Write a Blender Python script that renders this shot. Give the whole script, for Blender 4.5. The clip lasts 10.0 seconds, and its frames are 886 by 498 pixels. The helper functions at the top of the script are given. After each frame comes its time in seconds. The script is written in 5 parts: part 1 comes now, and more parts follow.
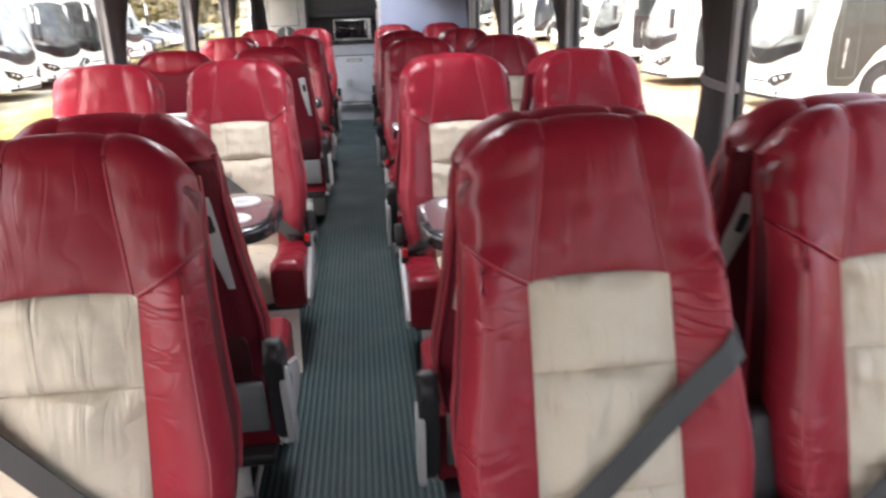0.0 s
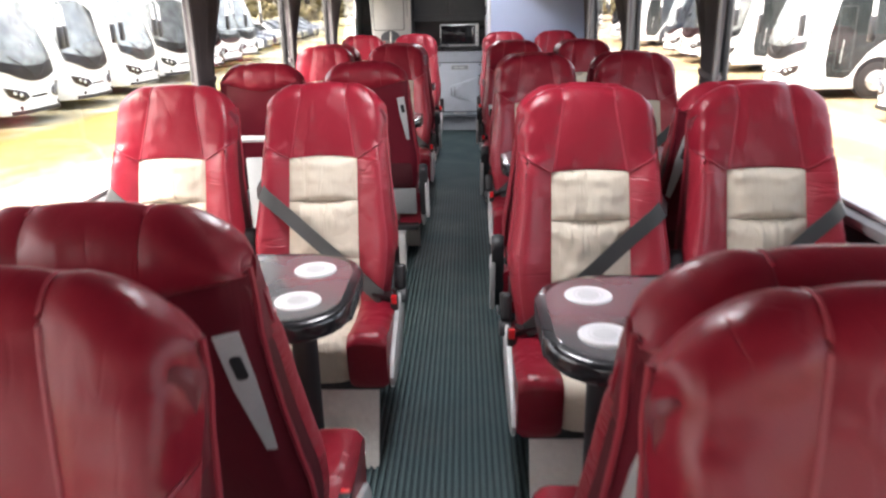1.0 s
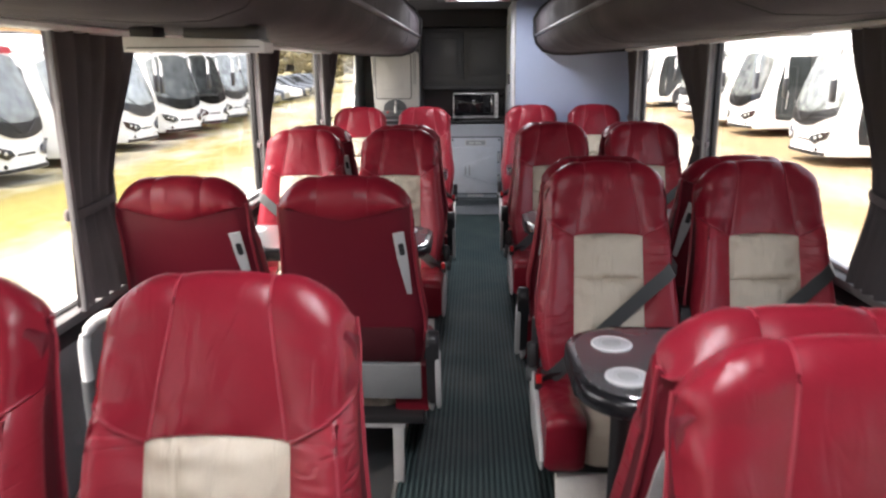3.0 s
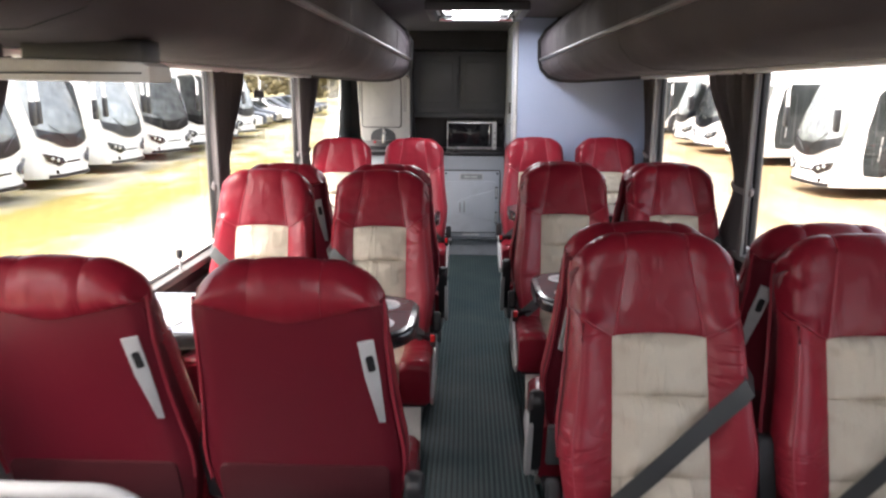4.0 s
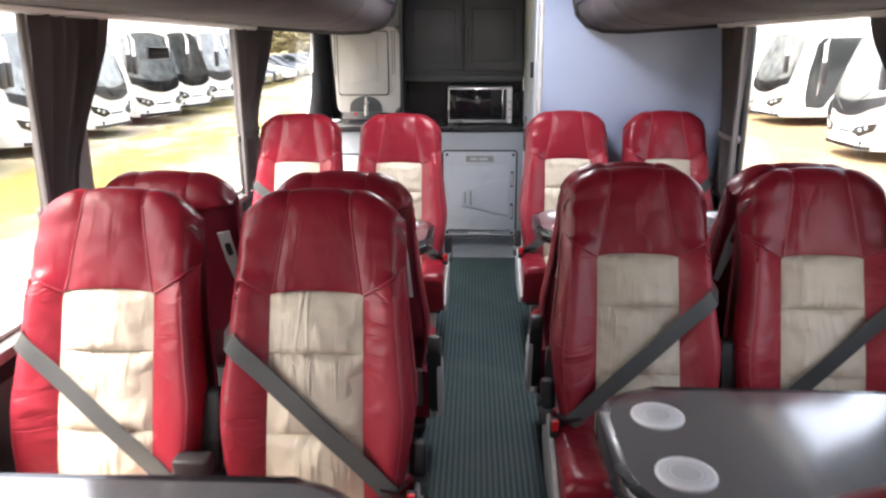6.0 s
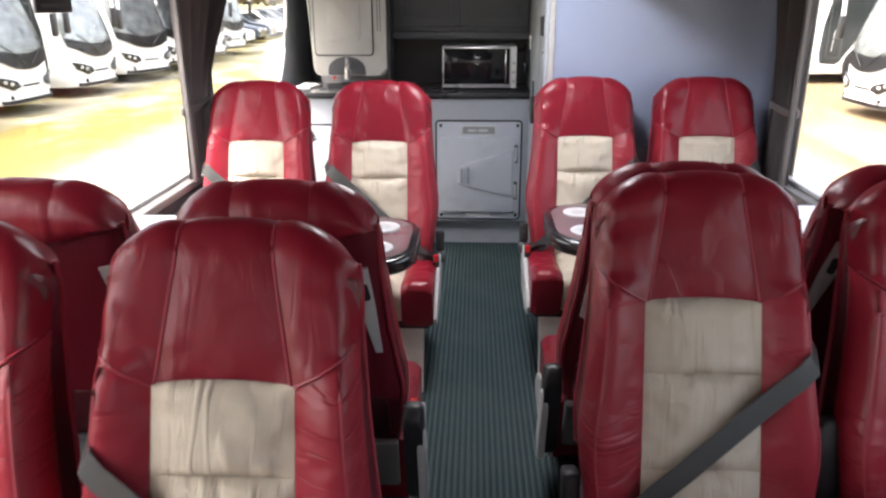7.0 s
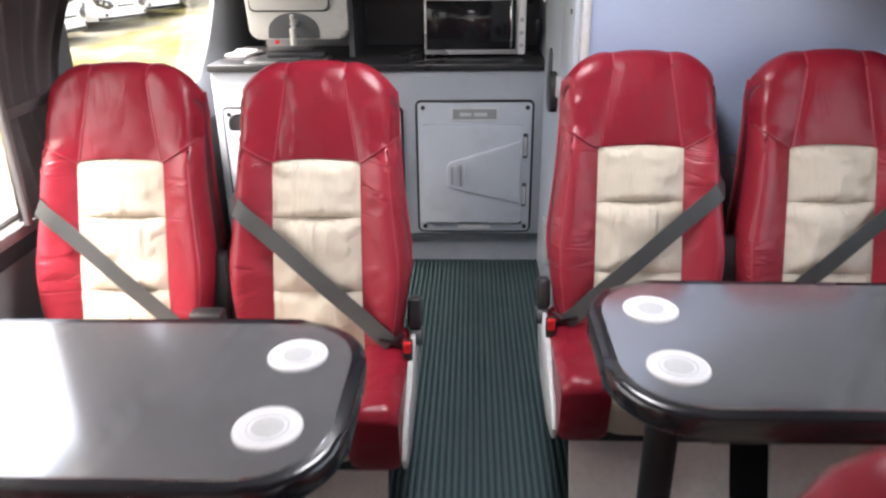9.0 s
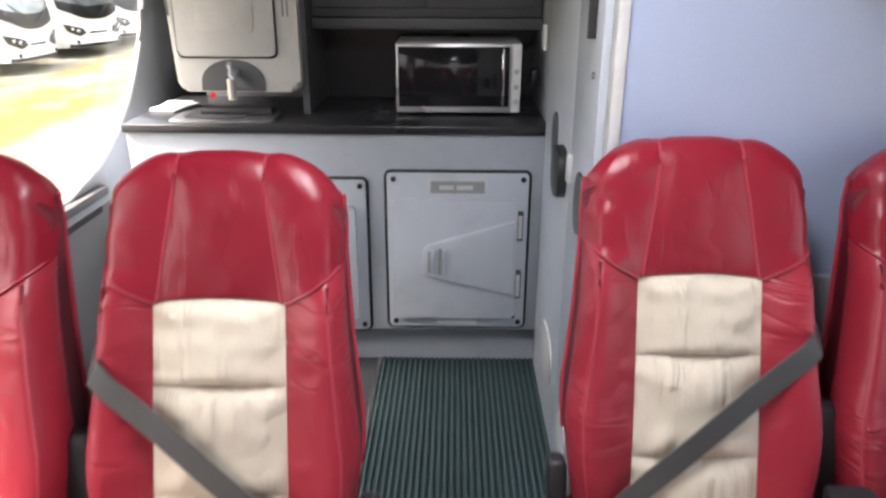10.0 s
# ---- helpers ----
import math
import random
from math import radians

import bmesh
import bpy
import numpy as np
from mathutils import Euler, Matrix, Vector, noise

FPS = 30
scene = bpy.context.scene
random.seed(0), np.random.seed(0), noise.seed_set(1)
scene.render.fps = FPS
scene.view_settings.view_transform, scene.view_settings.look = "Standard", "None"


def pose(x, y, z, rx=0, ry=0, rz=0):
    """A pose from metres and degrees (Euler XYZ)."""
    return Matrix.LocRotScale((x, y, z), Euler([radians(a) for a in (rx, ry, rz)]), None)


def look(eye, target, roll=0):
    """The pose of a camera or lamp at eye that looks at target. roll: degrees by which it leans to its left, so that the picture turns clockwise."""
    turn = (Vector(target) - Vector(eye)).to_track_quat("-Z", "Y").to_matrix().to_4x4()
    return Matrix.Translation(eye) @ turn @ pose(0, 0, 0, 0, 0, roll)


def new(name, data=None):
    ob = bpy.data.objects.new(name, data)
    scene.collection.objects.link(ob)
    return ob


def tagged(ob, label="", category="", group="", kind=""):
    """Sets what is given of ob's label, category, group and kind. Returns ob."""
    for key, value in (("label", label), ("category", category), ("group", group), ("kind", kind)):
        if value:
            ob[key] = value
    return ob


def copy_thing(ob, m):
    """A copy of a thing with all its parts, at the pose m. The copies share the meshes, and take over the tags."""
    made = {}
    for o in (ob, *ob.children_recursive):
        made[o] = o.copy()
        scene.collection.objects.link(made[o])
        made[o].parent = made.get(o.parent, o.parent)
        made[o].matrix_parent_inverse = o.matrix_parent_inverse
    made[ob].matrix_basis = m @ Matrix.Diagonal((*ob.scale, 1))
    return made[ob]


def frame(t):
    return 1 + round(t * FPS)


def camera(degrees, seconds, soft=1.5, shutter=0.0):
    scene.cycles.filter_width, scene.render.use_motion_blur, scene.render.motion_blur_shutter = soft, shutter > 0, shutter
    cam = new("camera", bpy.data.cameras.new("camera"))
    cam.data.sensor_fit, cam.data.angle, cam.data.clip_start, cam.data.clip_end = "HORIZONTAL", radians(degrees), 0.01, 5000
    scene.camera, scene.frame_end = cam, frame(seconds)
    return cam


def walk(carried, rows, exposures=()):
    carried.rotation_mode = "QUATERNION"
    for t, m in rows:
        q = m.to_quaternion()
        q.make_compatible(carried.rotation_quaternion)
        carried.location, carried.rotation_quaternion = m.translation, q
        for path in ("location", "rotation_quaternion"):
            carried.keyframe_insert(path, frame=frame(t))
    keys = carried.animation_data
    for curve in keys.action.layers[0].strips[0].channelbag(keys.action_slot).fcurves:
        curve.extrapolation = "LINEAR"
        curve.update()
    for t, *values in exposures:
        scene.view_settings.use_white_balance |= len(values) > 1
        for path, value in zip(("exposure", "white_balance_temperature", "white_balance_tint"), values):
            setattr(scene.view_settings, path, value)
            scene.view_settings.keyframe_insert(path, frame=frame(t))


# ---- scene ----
cam = camera(62.4, 10.0, 2.3, 0.4)
EXPOSURES = [(t, stops, 6450, 15) for t, stops in ((0, 3.55), (1.5, 3.58), (2.0, 3.25), (3.0, 3.1), (4.5, 3.4), (5.5, 3.55), (7.0, 3.35), (8.5, 3.45), (10.0, 3.45))]
PATH = [
    (0, (0.137, -0.164, 1.22), (0.324, 1.726, 0.592), -2.0),
    (0.5, (0.092, 0.086, 1.242), (0.128, 1.998, 0.656), -0.5),
    (1, (0.121, 0.378, 1.271), (0.054, 2.278, 0.65), -1.2),
    (1.5, (0.075, 0.704, 1.296), (-0.036, 2.61, 0.699), -1.4),
    (2, (0.055, 1.011, 1.317), (-0.048, 2.93, 0.761), -1.0),
    (2.5, (0.066, 1.368, 1.345), (-0.048, 3.296, 0.826), -0.7),
    (3, (0.038, 1.711, 1.357), (-0.045, 3.65, 0.874), -0.5),
    (4.5, (0.019, 2.725, 1.392), (-0.044, 4.68, 0.976), 0.3),
    (5, (0.027, 3.081, 1.388), (-0.037, 5.03, 0.946), -0.5),
    (5.5, (0.021, 3.413, 1.381), (-0.062, 5.35, 0.889), -0.2),
    (7, (0.034, 4.372, 1.37), (-0.049, 6.263, 0.724), -0.2),
    (7.5, (0.021, 4.654, 1.347), (-0.006, 6.517, 0.621), -0.3),
    (8, (0.05, 4.937, 1.353), (-0.013, 6.793, 0.61), -0.2),
    (8.5, (0.057, 5.205, 1.348), (-0.03, 7.049, 0.576), -0.5),
    (9, (0.045, 5.474, 1.344), (-0.032, 7.313, 0.56), -0.7),
    (9.3, (0.054, 5.68, 1.337), (-0.001, 7.523, 0.56), -0.2),
    (9.5, (0.061, 5.8, 1.338), (-0.011, 7.647, 0.573), -0.3),
    (10, (0.043, 6.118, 1.351), (0.016, 7.984, 0.634), 0.2),
]
walk(cam, [(t, look(eye, target, roll)) for t, eye, target, roll in PATH], EXPOSURES)

# ---- light ----
CX = 0.066          # middle of the coach
HALF = 1.19         # half the inside width
world = bpy.data.worlds.new("sky")
scene.world = world
world.use_nodes = True
sky = world.node_tree.nodes.new("ShaderNodeTexSky")
sky.sky_type, sky.sun_disc = "NISHITA", False
sky.sun_elevation, sky.sun_rotation = radians(62), radians(243)
sky.air_density, sky.dust_density, sky.ozone_density = 0.7, 9.5, 0.3
bg = world.node_tree.nodes["Background"]
bg.inputs["Strength"].default_value = 0.15
haze = world.node_tree.nodes.new("ShaderNodeVectorMath")   # thin bright cloud over the whole sky
haze.operation = "ADD"
haze.inputs[1].default_value = (2.1, 2.1, 2.1)
world.node_tree.links.new(sky.outputs[0], haze.inputs[0])
world.node_tree.links.new(haze.outputs[0], bg.inputs[0])
sun = new("sun", bpy.data.lights.new("sun", "SUN"))
sun.data.energy, sun.data.angle, sun.data.color = 0.8, radians(12), (1.0, 0.98, 0.95)
sun.matrix_world = look((-7, -3.5, 15), (0, 0, 0))

# ---- materials ----
def material(name, color, rough=0.5, metal=0.0, spread=0.12, grain=60.0, bump=0.15, dirt=0.0, stretch=(1, 1, 1), coat=0.0, spec=0.5, per_object=0.0, bump_size=0.004):
    """A surface with large and fine variation of colour and roughness, and a fine relief."""
    m = bpy.data.materials.new(name)
    m.use_nodes = True
    nt = m.node_tree
    n, l = nt.nodes, nt.links
    b = n["Principled BSDF"]
    tc = n.new("ShaderNodeTexCoord")
    mp = n.new("ShaderNodeMapping")
    mp.inputs["Scale"].default_value = stretch
    l.new(tc.outputs["Object"], mp.inputs[0])
    big = n.new("ShaderNodeTexNoise")
    big.inputs["Scale"].default_value, big.inputs["Detail"].default_value = 3.5, 4
    fine = n.new("ShaderNodeTexNoise")
    fine.inputs["Scale"].default_value, fine.inputs["Detail"].default_value = grain, 3
    l.new(tc.outputs["Object"], big.inputs[0])
    l.new(mp.outputs[0], fine.inputs[0])
    add = n.new("ShaderNodeMath")
    add.operation = "MULTIPLY_ADD"
    l.new(big.outputs[0], add.inputs[0])
    add.inputs[1].default_value = 0.6
    half = n.new("ShaderNodeMath")
    half.operation = "MULTIPLY"
    l.new(fine.outputs[0], half.inputs[0])
    half.inputs[1].default_value = 0.4
    l.new(half.outputs[0], add.inputs[2])
    ramp = n.new("ShaderNodeMapRange")
    ramp.inputs["From Min"].default_value, ramp.inputs["From Max"].default_value = 0.3, 0.7
    ramp.inputs["To Min"].default_value, ramp.inputs["To Max"].default_value = 1 - spread, 1 + spread
    l.new(add.outputs[0], ramp.inputs[0])
    mul = n.new("ShaderNodeVectorMath")
    mul.operation = "SCALE"
    mul.inputs[0].default_value = color
    last = ramp.outputs[0]
    if per_object:
        info = n.new("ShaderNodeObjectInfo")
        pr = n.new("ShaderNodeMapRange")
        pr.inputs["To Min"].default_value, pr.inputs["To Max"].default_value = 1 - per_object, 1 + per_object
        l.new(info.outputs["Random"], pr.inputs[0])
        pm = n.new("ShaderNodeMath")
        pm.operation = "MULTIPLY"
        l.new(last, pm.inputs[0])
        l.new(pr.outputs[0], pm.inputs[1])
        last = pm.outputs[0]
    l.new(last, mul.inputs["Scale"])
    out = mul.outputs[0]
    if dirt:
        stain = n.new("ShaderNodeTexNoise")
        stain.inputs["Scale"].default_value, stain.inputs["Detail"].default_value, stain.inputs["Roughness"].default_value = 9, 6, 0.65
        l.new(tc.outputs["Object"], stain.inputs[0])
        sr = n.new("ShaderNodeMapRange")
        sr.inputs["From Min"].default_value, sr.inputs["From Max"].default_value, sr.inputs["To Max"].default_value = 0.52, 0.75, dirt
        l.new(stain.outputs[0], sr.inputs[0])
        mix = n.new("ShaderNodeMix")
        mix.data_type = "RGBA"
        l.new(sr.outputs[0], mix.inputs["Factor"])
        l.new(out, mix.inputs["A"])
        mix.inputs["B"].default_value = (0.10, 0.085, 0.06, 1)
        out = mix.outputs["Result"]
    l.new(out, b.inputs["Base Color"])
    rr = n.new("ShaderNodeMapRange")
    rr.inputs["From Min"].default_value, rr.inputs["From Max"].default_value = 0.3, 0.7
    rr.inputs["To Min"].default_value, rr.inputs["To Max"].default_value = max(0.02, rough * 0.8), min(1, rough * 1.2)
    l.new(big.outputs[0], rr.inputs[0])
    l.new(rr.outputs[0], b.inputs["Roughness"])
    b.inputs["Metallic"].default_value = metal
    b.inputs["Specular IOR Level"].default_value = spec
    b.inputs["Coat Weight"].default_value = coat
    b.inputs["Coat Roughness"].default_value = 0.08
    if bump:
        bp = n.new("ShaderNodeBump")
        bp.inputs["Strength"].default_value, bp.inputs["Distance"].default_value = bump, bump_size
        l.new(fine.outputs[0], bp.inputs["Height"])
        l.new(bp.outputs[0], b.inputs["Normal"])
    return m


def leather(name, color, rough, wrinkle, dirt=0.0, run=(26, 10, 4.5), crease=0.5, depth=0.012):
    """Upholstery leather: fine grain, soft wrinkles and sharper creases along one run, some wear."""
    m = material(name, color, rough, 0, 0.10, 420, 0.12, dirt, (1, 1, 1), 0, 0.36, 0.06, 0.001)
    n, l = m.node_tree.nodes, m.node_tree.links
    tc = [x for x in n if x.type == "TEX_COORD"][0]
    old = [x for x in n if x.type == "BUMP"][0]
    mp = n.new("ShaderNodeMapping")
    mp.inputs["Scale"].default_value = run
    l.new(tc.outputs["Object"], mp.inputs[0])
    info = n.new("ShaderNodeObjectInfo")
    sc = n.new("ShaderNodeVectorMath")
    sc.operation = "SCALE"
    sc.inputs[0].default_value = (31, 17, 43)
    l.new(info.outputs["Random"], sc.inputs["Scale"])
    l.new(sc.outputs[0], mp.inputs["Location"])
    w = n.new("ShaderNodeTexNoise")
    w.inputs["Scale"].default_value, w.inputs["Detail"].default_value, w.inputs["Distortion"].default_value = 1.0, 2, 0.6
    l.new(mp.outputs[0], w.inputs[0])
    mask = n.new("ShaderNodeTexNoise")
    mask.inputs["Scale"].default_value = 7
    l.new(tc.outputs["Object"], mask.inputs[0])
    mm = n.new("ShaderNodeMapRange")
    mm.inputs["From Min"].default_value, mm.inputs["From Max"].default_value = 0.42, 0.62
    l.new(mask.outputs[0], mm.inputs[0])
    mu = n.new("ShaderNodeMath")
    mu.operation = "MULTIPLY"
    off = n.new("ShaderNodeMath")
    off.operation = "SUBTRACT"
    l.new(w.outputs[0], off.inputs[0])
    off.inputs[1].default_value = 0.5
    ab = n.new("ShaderNodeMath")
    ab.operation = "ABSOLUTE"
    l.new(off.outputs[0], ab.inputs[0])
    line = n.new("ShaderNodeMapRange")
    line.inputs["From Max"].default_value = 0.035
    line.inputs["To Min"].default_value, line.inputs["To Max"].default_value = -crease, 0.0
    l.new(ab.outputs[0], line.inputs[0])
    sm = n.new("ShaderNodeMath")
    sm.operation = "ADD"
    l.new(w.outputs[0], sm.inputs[0])
    l.new(line.outputs[0], sm.inputs[1])
    l.new(sm.outputs[0], mu.inputs[0])
    l.new(mm.outputs[0], mu.inputs[1])
    bp = n.new("ShaderNodeBump")
    bp.inputs["Strength"].default_value, bp.inputs["Distance"].default_value = wrinkle, depth
    l.new(mu.outputs[0], bp.inputs["Height"])
    l.new(old.outputs[0], bp.inputs["Normal"])
    l.new(bp.outputs[0], n["Principled BSDF"].inputs["Normal"])
    return m


RED = leather("red_leather", (0.215, 0.010, 0.022), 0.34, 0.55, 0, (17, 10, 3.0), 0.07, 0.016)
BOLSTER = leather("creased_red_leather", (0.275, 0.020, 0.034), 0.36, 0.6, 0, (3.5, 5, 20), 0.16, 0.016)
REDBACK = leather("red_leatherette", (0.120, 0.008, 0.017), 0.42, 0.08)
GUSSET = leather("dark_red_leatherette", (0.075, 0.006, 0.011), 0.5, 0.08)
CREAM = leather("cream_leather", (0.57, 0.51, 0.41), 0.5, 0.95, 0.04, (24, 8, 2.6), 0.05, 0.024)
POCKET = leather("dark_red_pocket", (0.06, 0.010, 0.014), 0.55, 0.08)
PIPING = material("red_piping", (0.31, 0.032, 0.050), 0.38, bump=0)
STRAP = material("belt_webbing", (0.062, 0.066, 0.067), 0.45, 0, 0.15, 900, 0.3, 0, (1, 1, 0.1), bump_size=0.001, per_object=0.25)
BLACK = material("black_plastic", (0.018, 0.018, 0.02), 0.45, 0, 0.2, 300, 0.1)
MGREYP = material("mid_grey_plastic", (0.27, 0.285, 0.29), 0.42, 0, 0.1, 250, 0.08, 0.15)
GREYP = material("light_grey_plastic", (0.52, 0.53, 0.53), 0.42, 0, 0.08, 250, 0.08, 0.25)
DGREYP = material("dark_grey_plastic", (0.075, 0.08, 0.085), 0.5, 0, 0.12, 250, 0.1)
STEEL = material("brushed_steel", (0.55, 0.55, 0.55), 0.3, 1.0, 0.08, 200, 0.1, 0, (1, 12, 1))
CHROME = material("chrome", (0.8, 0.8, 0.8), 0.12, 1.0, 0.03, 50, 0)
BUTTON = material("red_button", (0.65, 0.015, 0.02), 0.4, bump=0)
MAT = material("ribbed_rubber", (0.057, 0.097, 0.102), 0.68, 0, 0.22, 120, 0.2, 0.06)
GROOVE = material("dark_groove_rubber", (0.020, 0.042, 0.048), 0.7, 0, 0.3, 90, 0.2, 0.08)
VINYL = material("floor_vinyl", (0.05, 0.055, 0.06), 0.6, 0, 0.2, 90, 0.1, 0.2)
PLINTH = material("plinth_paint", (0.82, 0.80, 0.75), 0.5, 0, 0.1, 60, 0.1, 0.3)
CUP = material("cup_holder_plastic", (0.70, 0.70, 0.71), 0.35, 0, 0.08, 120, 0)
TABLE = material("table_laminate", (0.155, 0.160, 0.166), 0.3, 0, 0.10, 300, 0, 0, (1, 8, 1), coat=1.0)
TABLE.node_tree.nodes["Principled BSDF"].inputs["Coat IOR"].default_value = 5.0
TABLE.node_tree.nodes["Principled BSDF"].inputs["Coat Roughness"].default_value = 0.13
RIM = material("table_edging", (0.012, 0.012, 0.014), 0.25, 0, 0.15, 100, 0.05, coat=0.4)
WHITEP = material("white_plastic", (0.82, 0.82, 0.82), 0.35, 0, 0.05, 80, 0.03)
CURTAIN = material("curtain_cloth", (0.135, 0.122, 0.126), 0.9, 0, 0.2, 700, 0.3, bump_size=0.002, spec=0.2)
TIEBAND = material("curtain_band", (0.115, 0.10, 0.102), 0.85, 0, 0.2, 500, 0.3, bump_size=0.002)
FABRIC = material("rack_fabric", (0.052, 0.045, 0.052), 0.85, 0, 0.10, 500, 0.35, bump_size=0.002, spec=0.3)
CEIL = material("ceiling_fabric", (0.098, 0.095, 0.104), 0.9, 0, 0.1, 450, 0.3, bump_size=0.002, spec=0.3)
PANEL = material("wall_panel", (0.23, 0.23, 0.235), 0.6, 0, 0.1, 200, 0.15, 0.2)
PILLAR = material("pillar_trim", (0.16, 0.155, 0.155), 0.6, 0, 0.1, 200, 0.15)
RUBBER = material("window_rubber", (0.02, 0.02, 0.022), 0.6, 0, 0.2, 150, 0.1)
BLUE = material("blue_laminate", (0.34, 0.405, 0.56), 0.5, 0, 0.06, 150, 0.06)
KGREY = material("galley_grey", (0.38, 0.41, 0.45), 0.45, 0, 0.07, 300, 0.15, 0.15)
KDOOR = material("galley_door", (0.46, 0.50, 0.55), 0.4, 0, 0.06, 300, 0.1, 0.12)
BOILER = material("boiler_casing", (0.47, 0.465, 0.445), 0.45, 0, 0.08, 200, 0.1, 0.15)
CABINET = material("upper_cabinet", (0.074, 0.077, 0.083), 0.5, 0, 0.12, 60, 0.1, 0, (6, 6, 1))
WORKTOP = material("black_worktop", (0.02, 0.02, 0.022), 0.3, 0, 0.4, 220, 0.05)
DARK = material("dark_void", (0.012, 0.012, 0.013), 0.6, 0, 0.2, 60, 0)
SILVER = material("silver_paint", (0.62, 0.62, 0.62), 0.3, 0.6, 0.05, 150, 0)
SATIN = material("satin_metal_trim", (0.13, 0.128, 0.135), 0.45, 0.5, 0.08, 150, 0)
SCREEN = material("oven_glass", (0.012, 0.012, 0.014), 0.08, 0, 0.1, 50, 0)
COACHW = material("white_coach_paint", (0.80, 0.80, 0.79), 0.3, 0, 0.04, 20, 0, 0.08, coat=0.3)
COACHG = material("tinted_coach_glass", (0.03, 0.035, 0.035), 0.1, 0, 0.3, 1.2, 0, spec=0.8)
# pale mottled base colour stands in for sky reflected in the glass
SCREENG = material("windscreen_painted_sheen", (0.27, 0.295, 0.275), 0.16, 0, 0.6, 1.1, 0, spec=1.0, coat=1.0)
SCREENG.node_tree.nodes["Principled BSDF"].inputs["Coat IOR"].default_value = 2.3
COACHB = material("black_coach_trim", (0.02, 0.02, 0.022), 0.4, 0, 0.2, 20, 0)
COACHR = material("red_coach_band", (0.45, 0.03, 0.04), 0.35, 0, 0.1, 20, 0)
CARD = material("dark_car_paint", (0.035, 0.045, 0.06), 0.3, 0, 0.08, 20, 0, coat=0.5)
TYRE = material("tyre_rubber", (0.02, 0.02, 0.02), 0.8, 0, 0.2, 60, 0.2)
LAMP = material("headlamp_lens", (0.022, 0.023, 0.025), 0.15, 0.0, 0.3, 12, 0)
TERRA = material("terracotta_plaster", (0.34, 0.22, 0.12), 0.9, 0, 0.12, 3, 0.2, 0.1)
GROUND = material("dry_grass_and_gravel", (0.29, 0.275, 0.235), 0.95, 0, 0.2, 1.3, 0.3, bump_size=0.03)
gn, gl = GROUND.node_tree.nodes, GROUND.node_tree.links
coord = [x for x in gn if x.type == "TEX_COORD"][0].outputs["Object"]


def ground_noise(scale, stretch):
    mp = gn.new("ShaderNodeMapping")
    mp.inputs["Scale"].default_value = stretch
    gl.new(coord, mp.inputs[0])
    tex = gn.new("ShaderNodeTexNoise")
    tex.inputs["Scale"].default_value, tex.inputs["Detail"].default_value, tex.inputs["Roughness"].default_value = scale, 6, 0.62
    gl.new(mp.outputs[0], tex.inputs[0])
    return tex.outputs[0]


def ground_range(src, f0, f1, t0=0.0, t1=1.0):
    r = gn.new("ShaderNodeMapRange")
    for key, v in (("From Min", f0), ("From Max", f1), ("To Min", t0), ("To Max", t1)):
        r.inputs[key].default_value = v
    gl.new(src, r.inputs[0])
    return r.outputs[0]


def ground_math(op, a, b):
    m = gn.new("ShaderNodeMath")
    m.operation = op
    for k, v in enumerate((a, b)):
        if isinstance(v, (int, float)):
            m.inputs[k].default_value = v
        else:
            gl.new(v, m.inputs[k])
    return m.outputs[0]


def ground_mix(fac, a, color):
    m = gn.new("ShaderNodeMix")
    m.data_type = "RGBA"
    gl.new(fac, m.inputs["Factor"])
    gl.new(a, m.inputs["A"])
    m.inputs["B"].default_value = (*color, 1)
    return m.outputs["Result"]


across = gn.new("ShaderNodeSeparateXYZ")
gl.new(coord, across.inputs[0])
streaks, clumps = ground_noise(0.22, (1.6, 0.45, 1)), ground_noise(0.9, (1, 0.7, 1))
edge = ground_math("ADD", across.outputs["X"], ground_math("MULTIPLY", ground_math("SUBTRACT", streaks, 0.5), 7.0))
grass = ground_math("MULTIPLY", ground_range(edge, -4.6, -6.6), ground_range(ground_math("ADD", streaks, ground_math("MULTIPLY", clumps, 0.5)), 0.55, 0.80))
verge = ground_math("MULTIPLY", ground_range(edge, 5.0, 7.0), ground_range(streaks, 0.36, 0.58, 0.25, 1.0))
tint = ground_mix(grass, [x for x in gn if x.type == "VECT_MATH"][0].outputs[0], (0.155, 0.128, 0.020))
tint = ground_mix(verge, tint, (0.20, 0.140, 0.066))
gl.new(tint, gn["Principled BSDF"].inputs["Base Color"])
LEAF = material("far_foliage", (0.165, 0.140, 0.066), 0.8, 0, 0.4, 2, 0.2, bump_size=0.1)


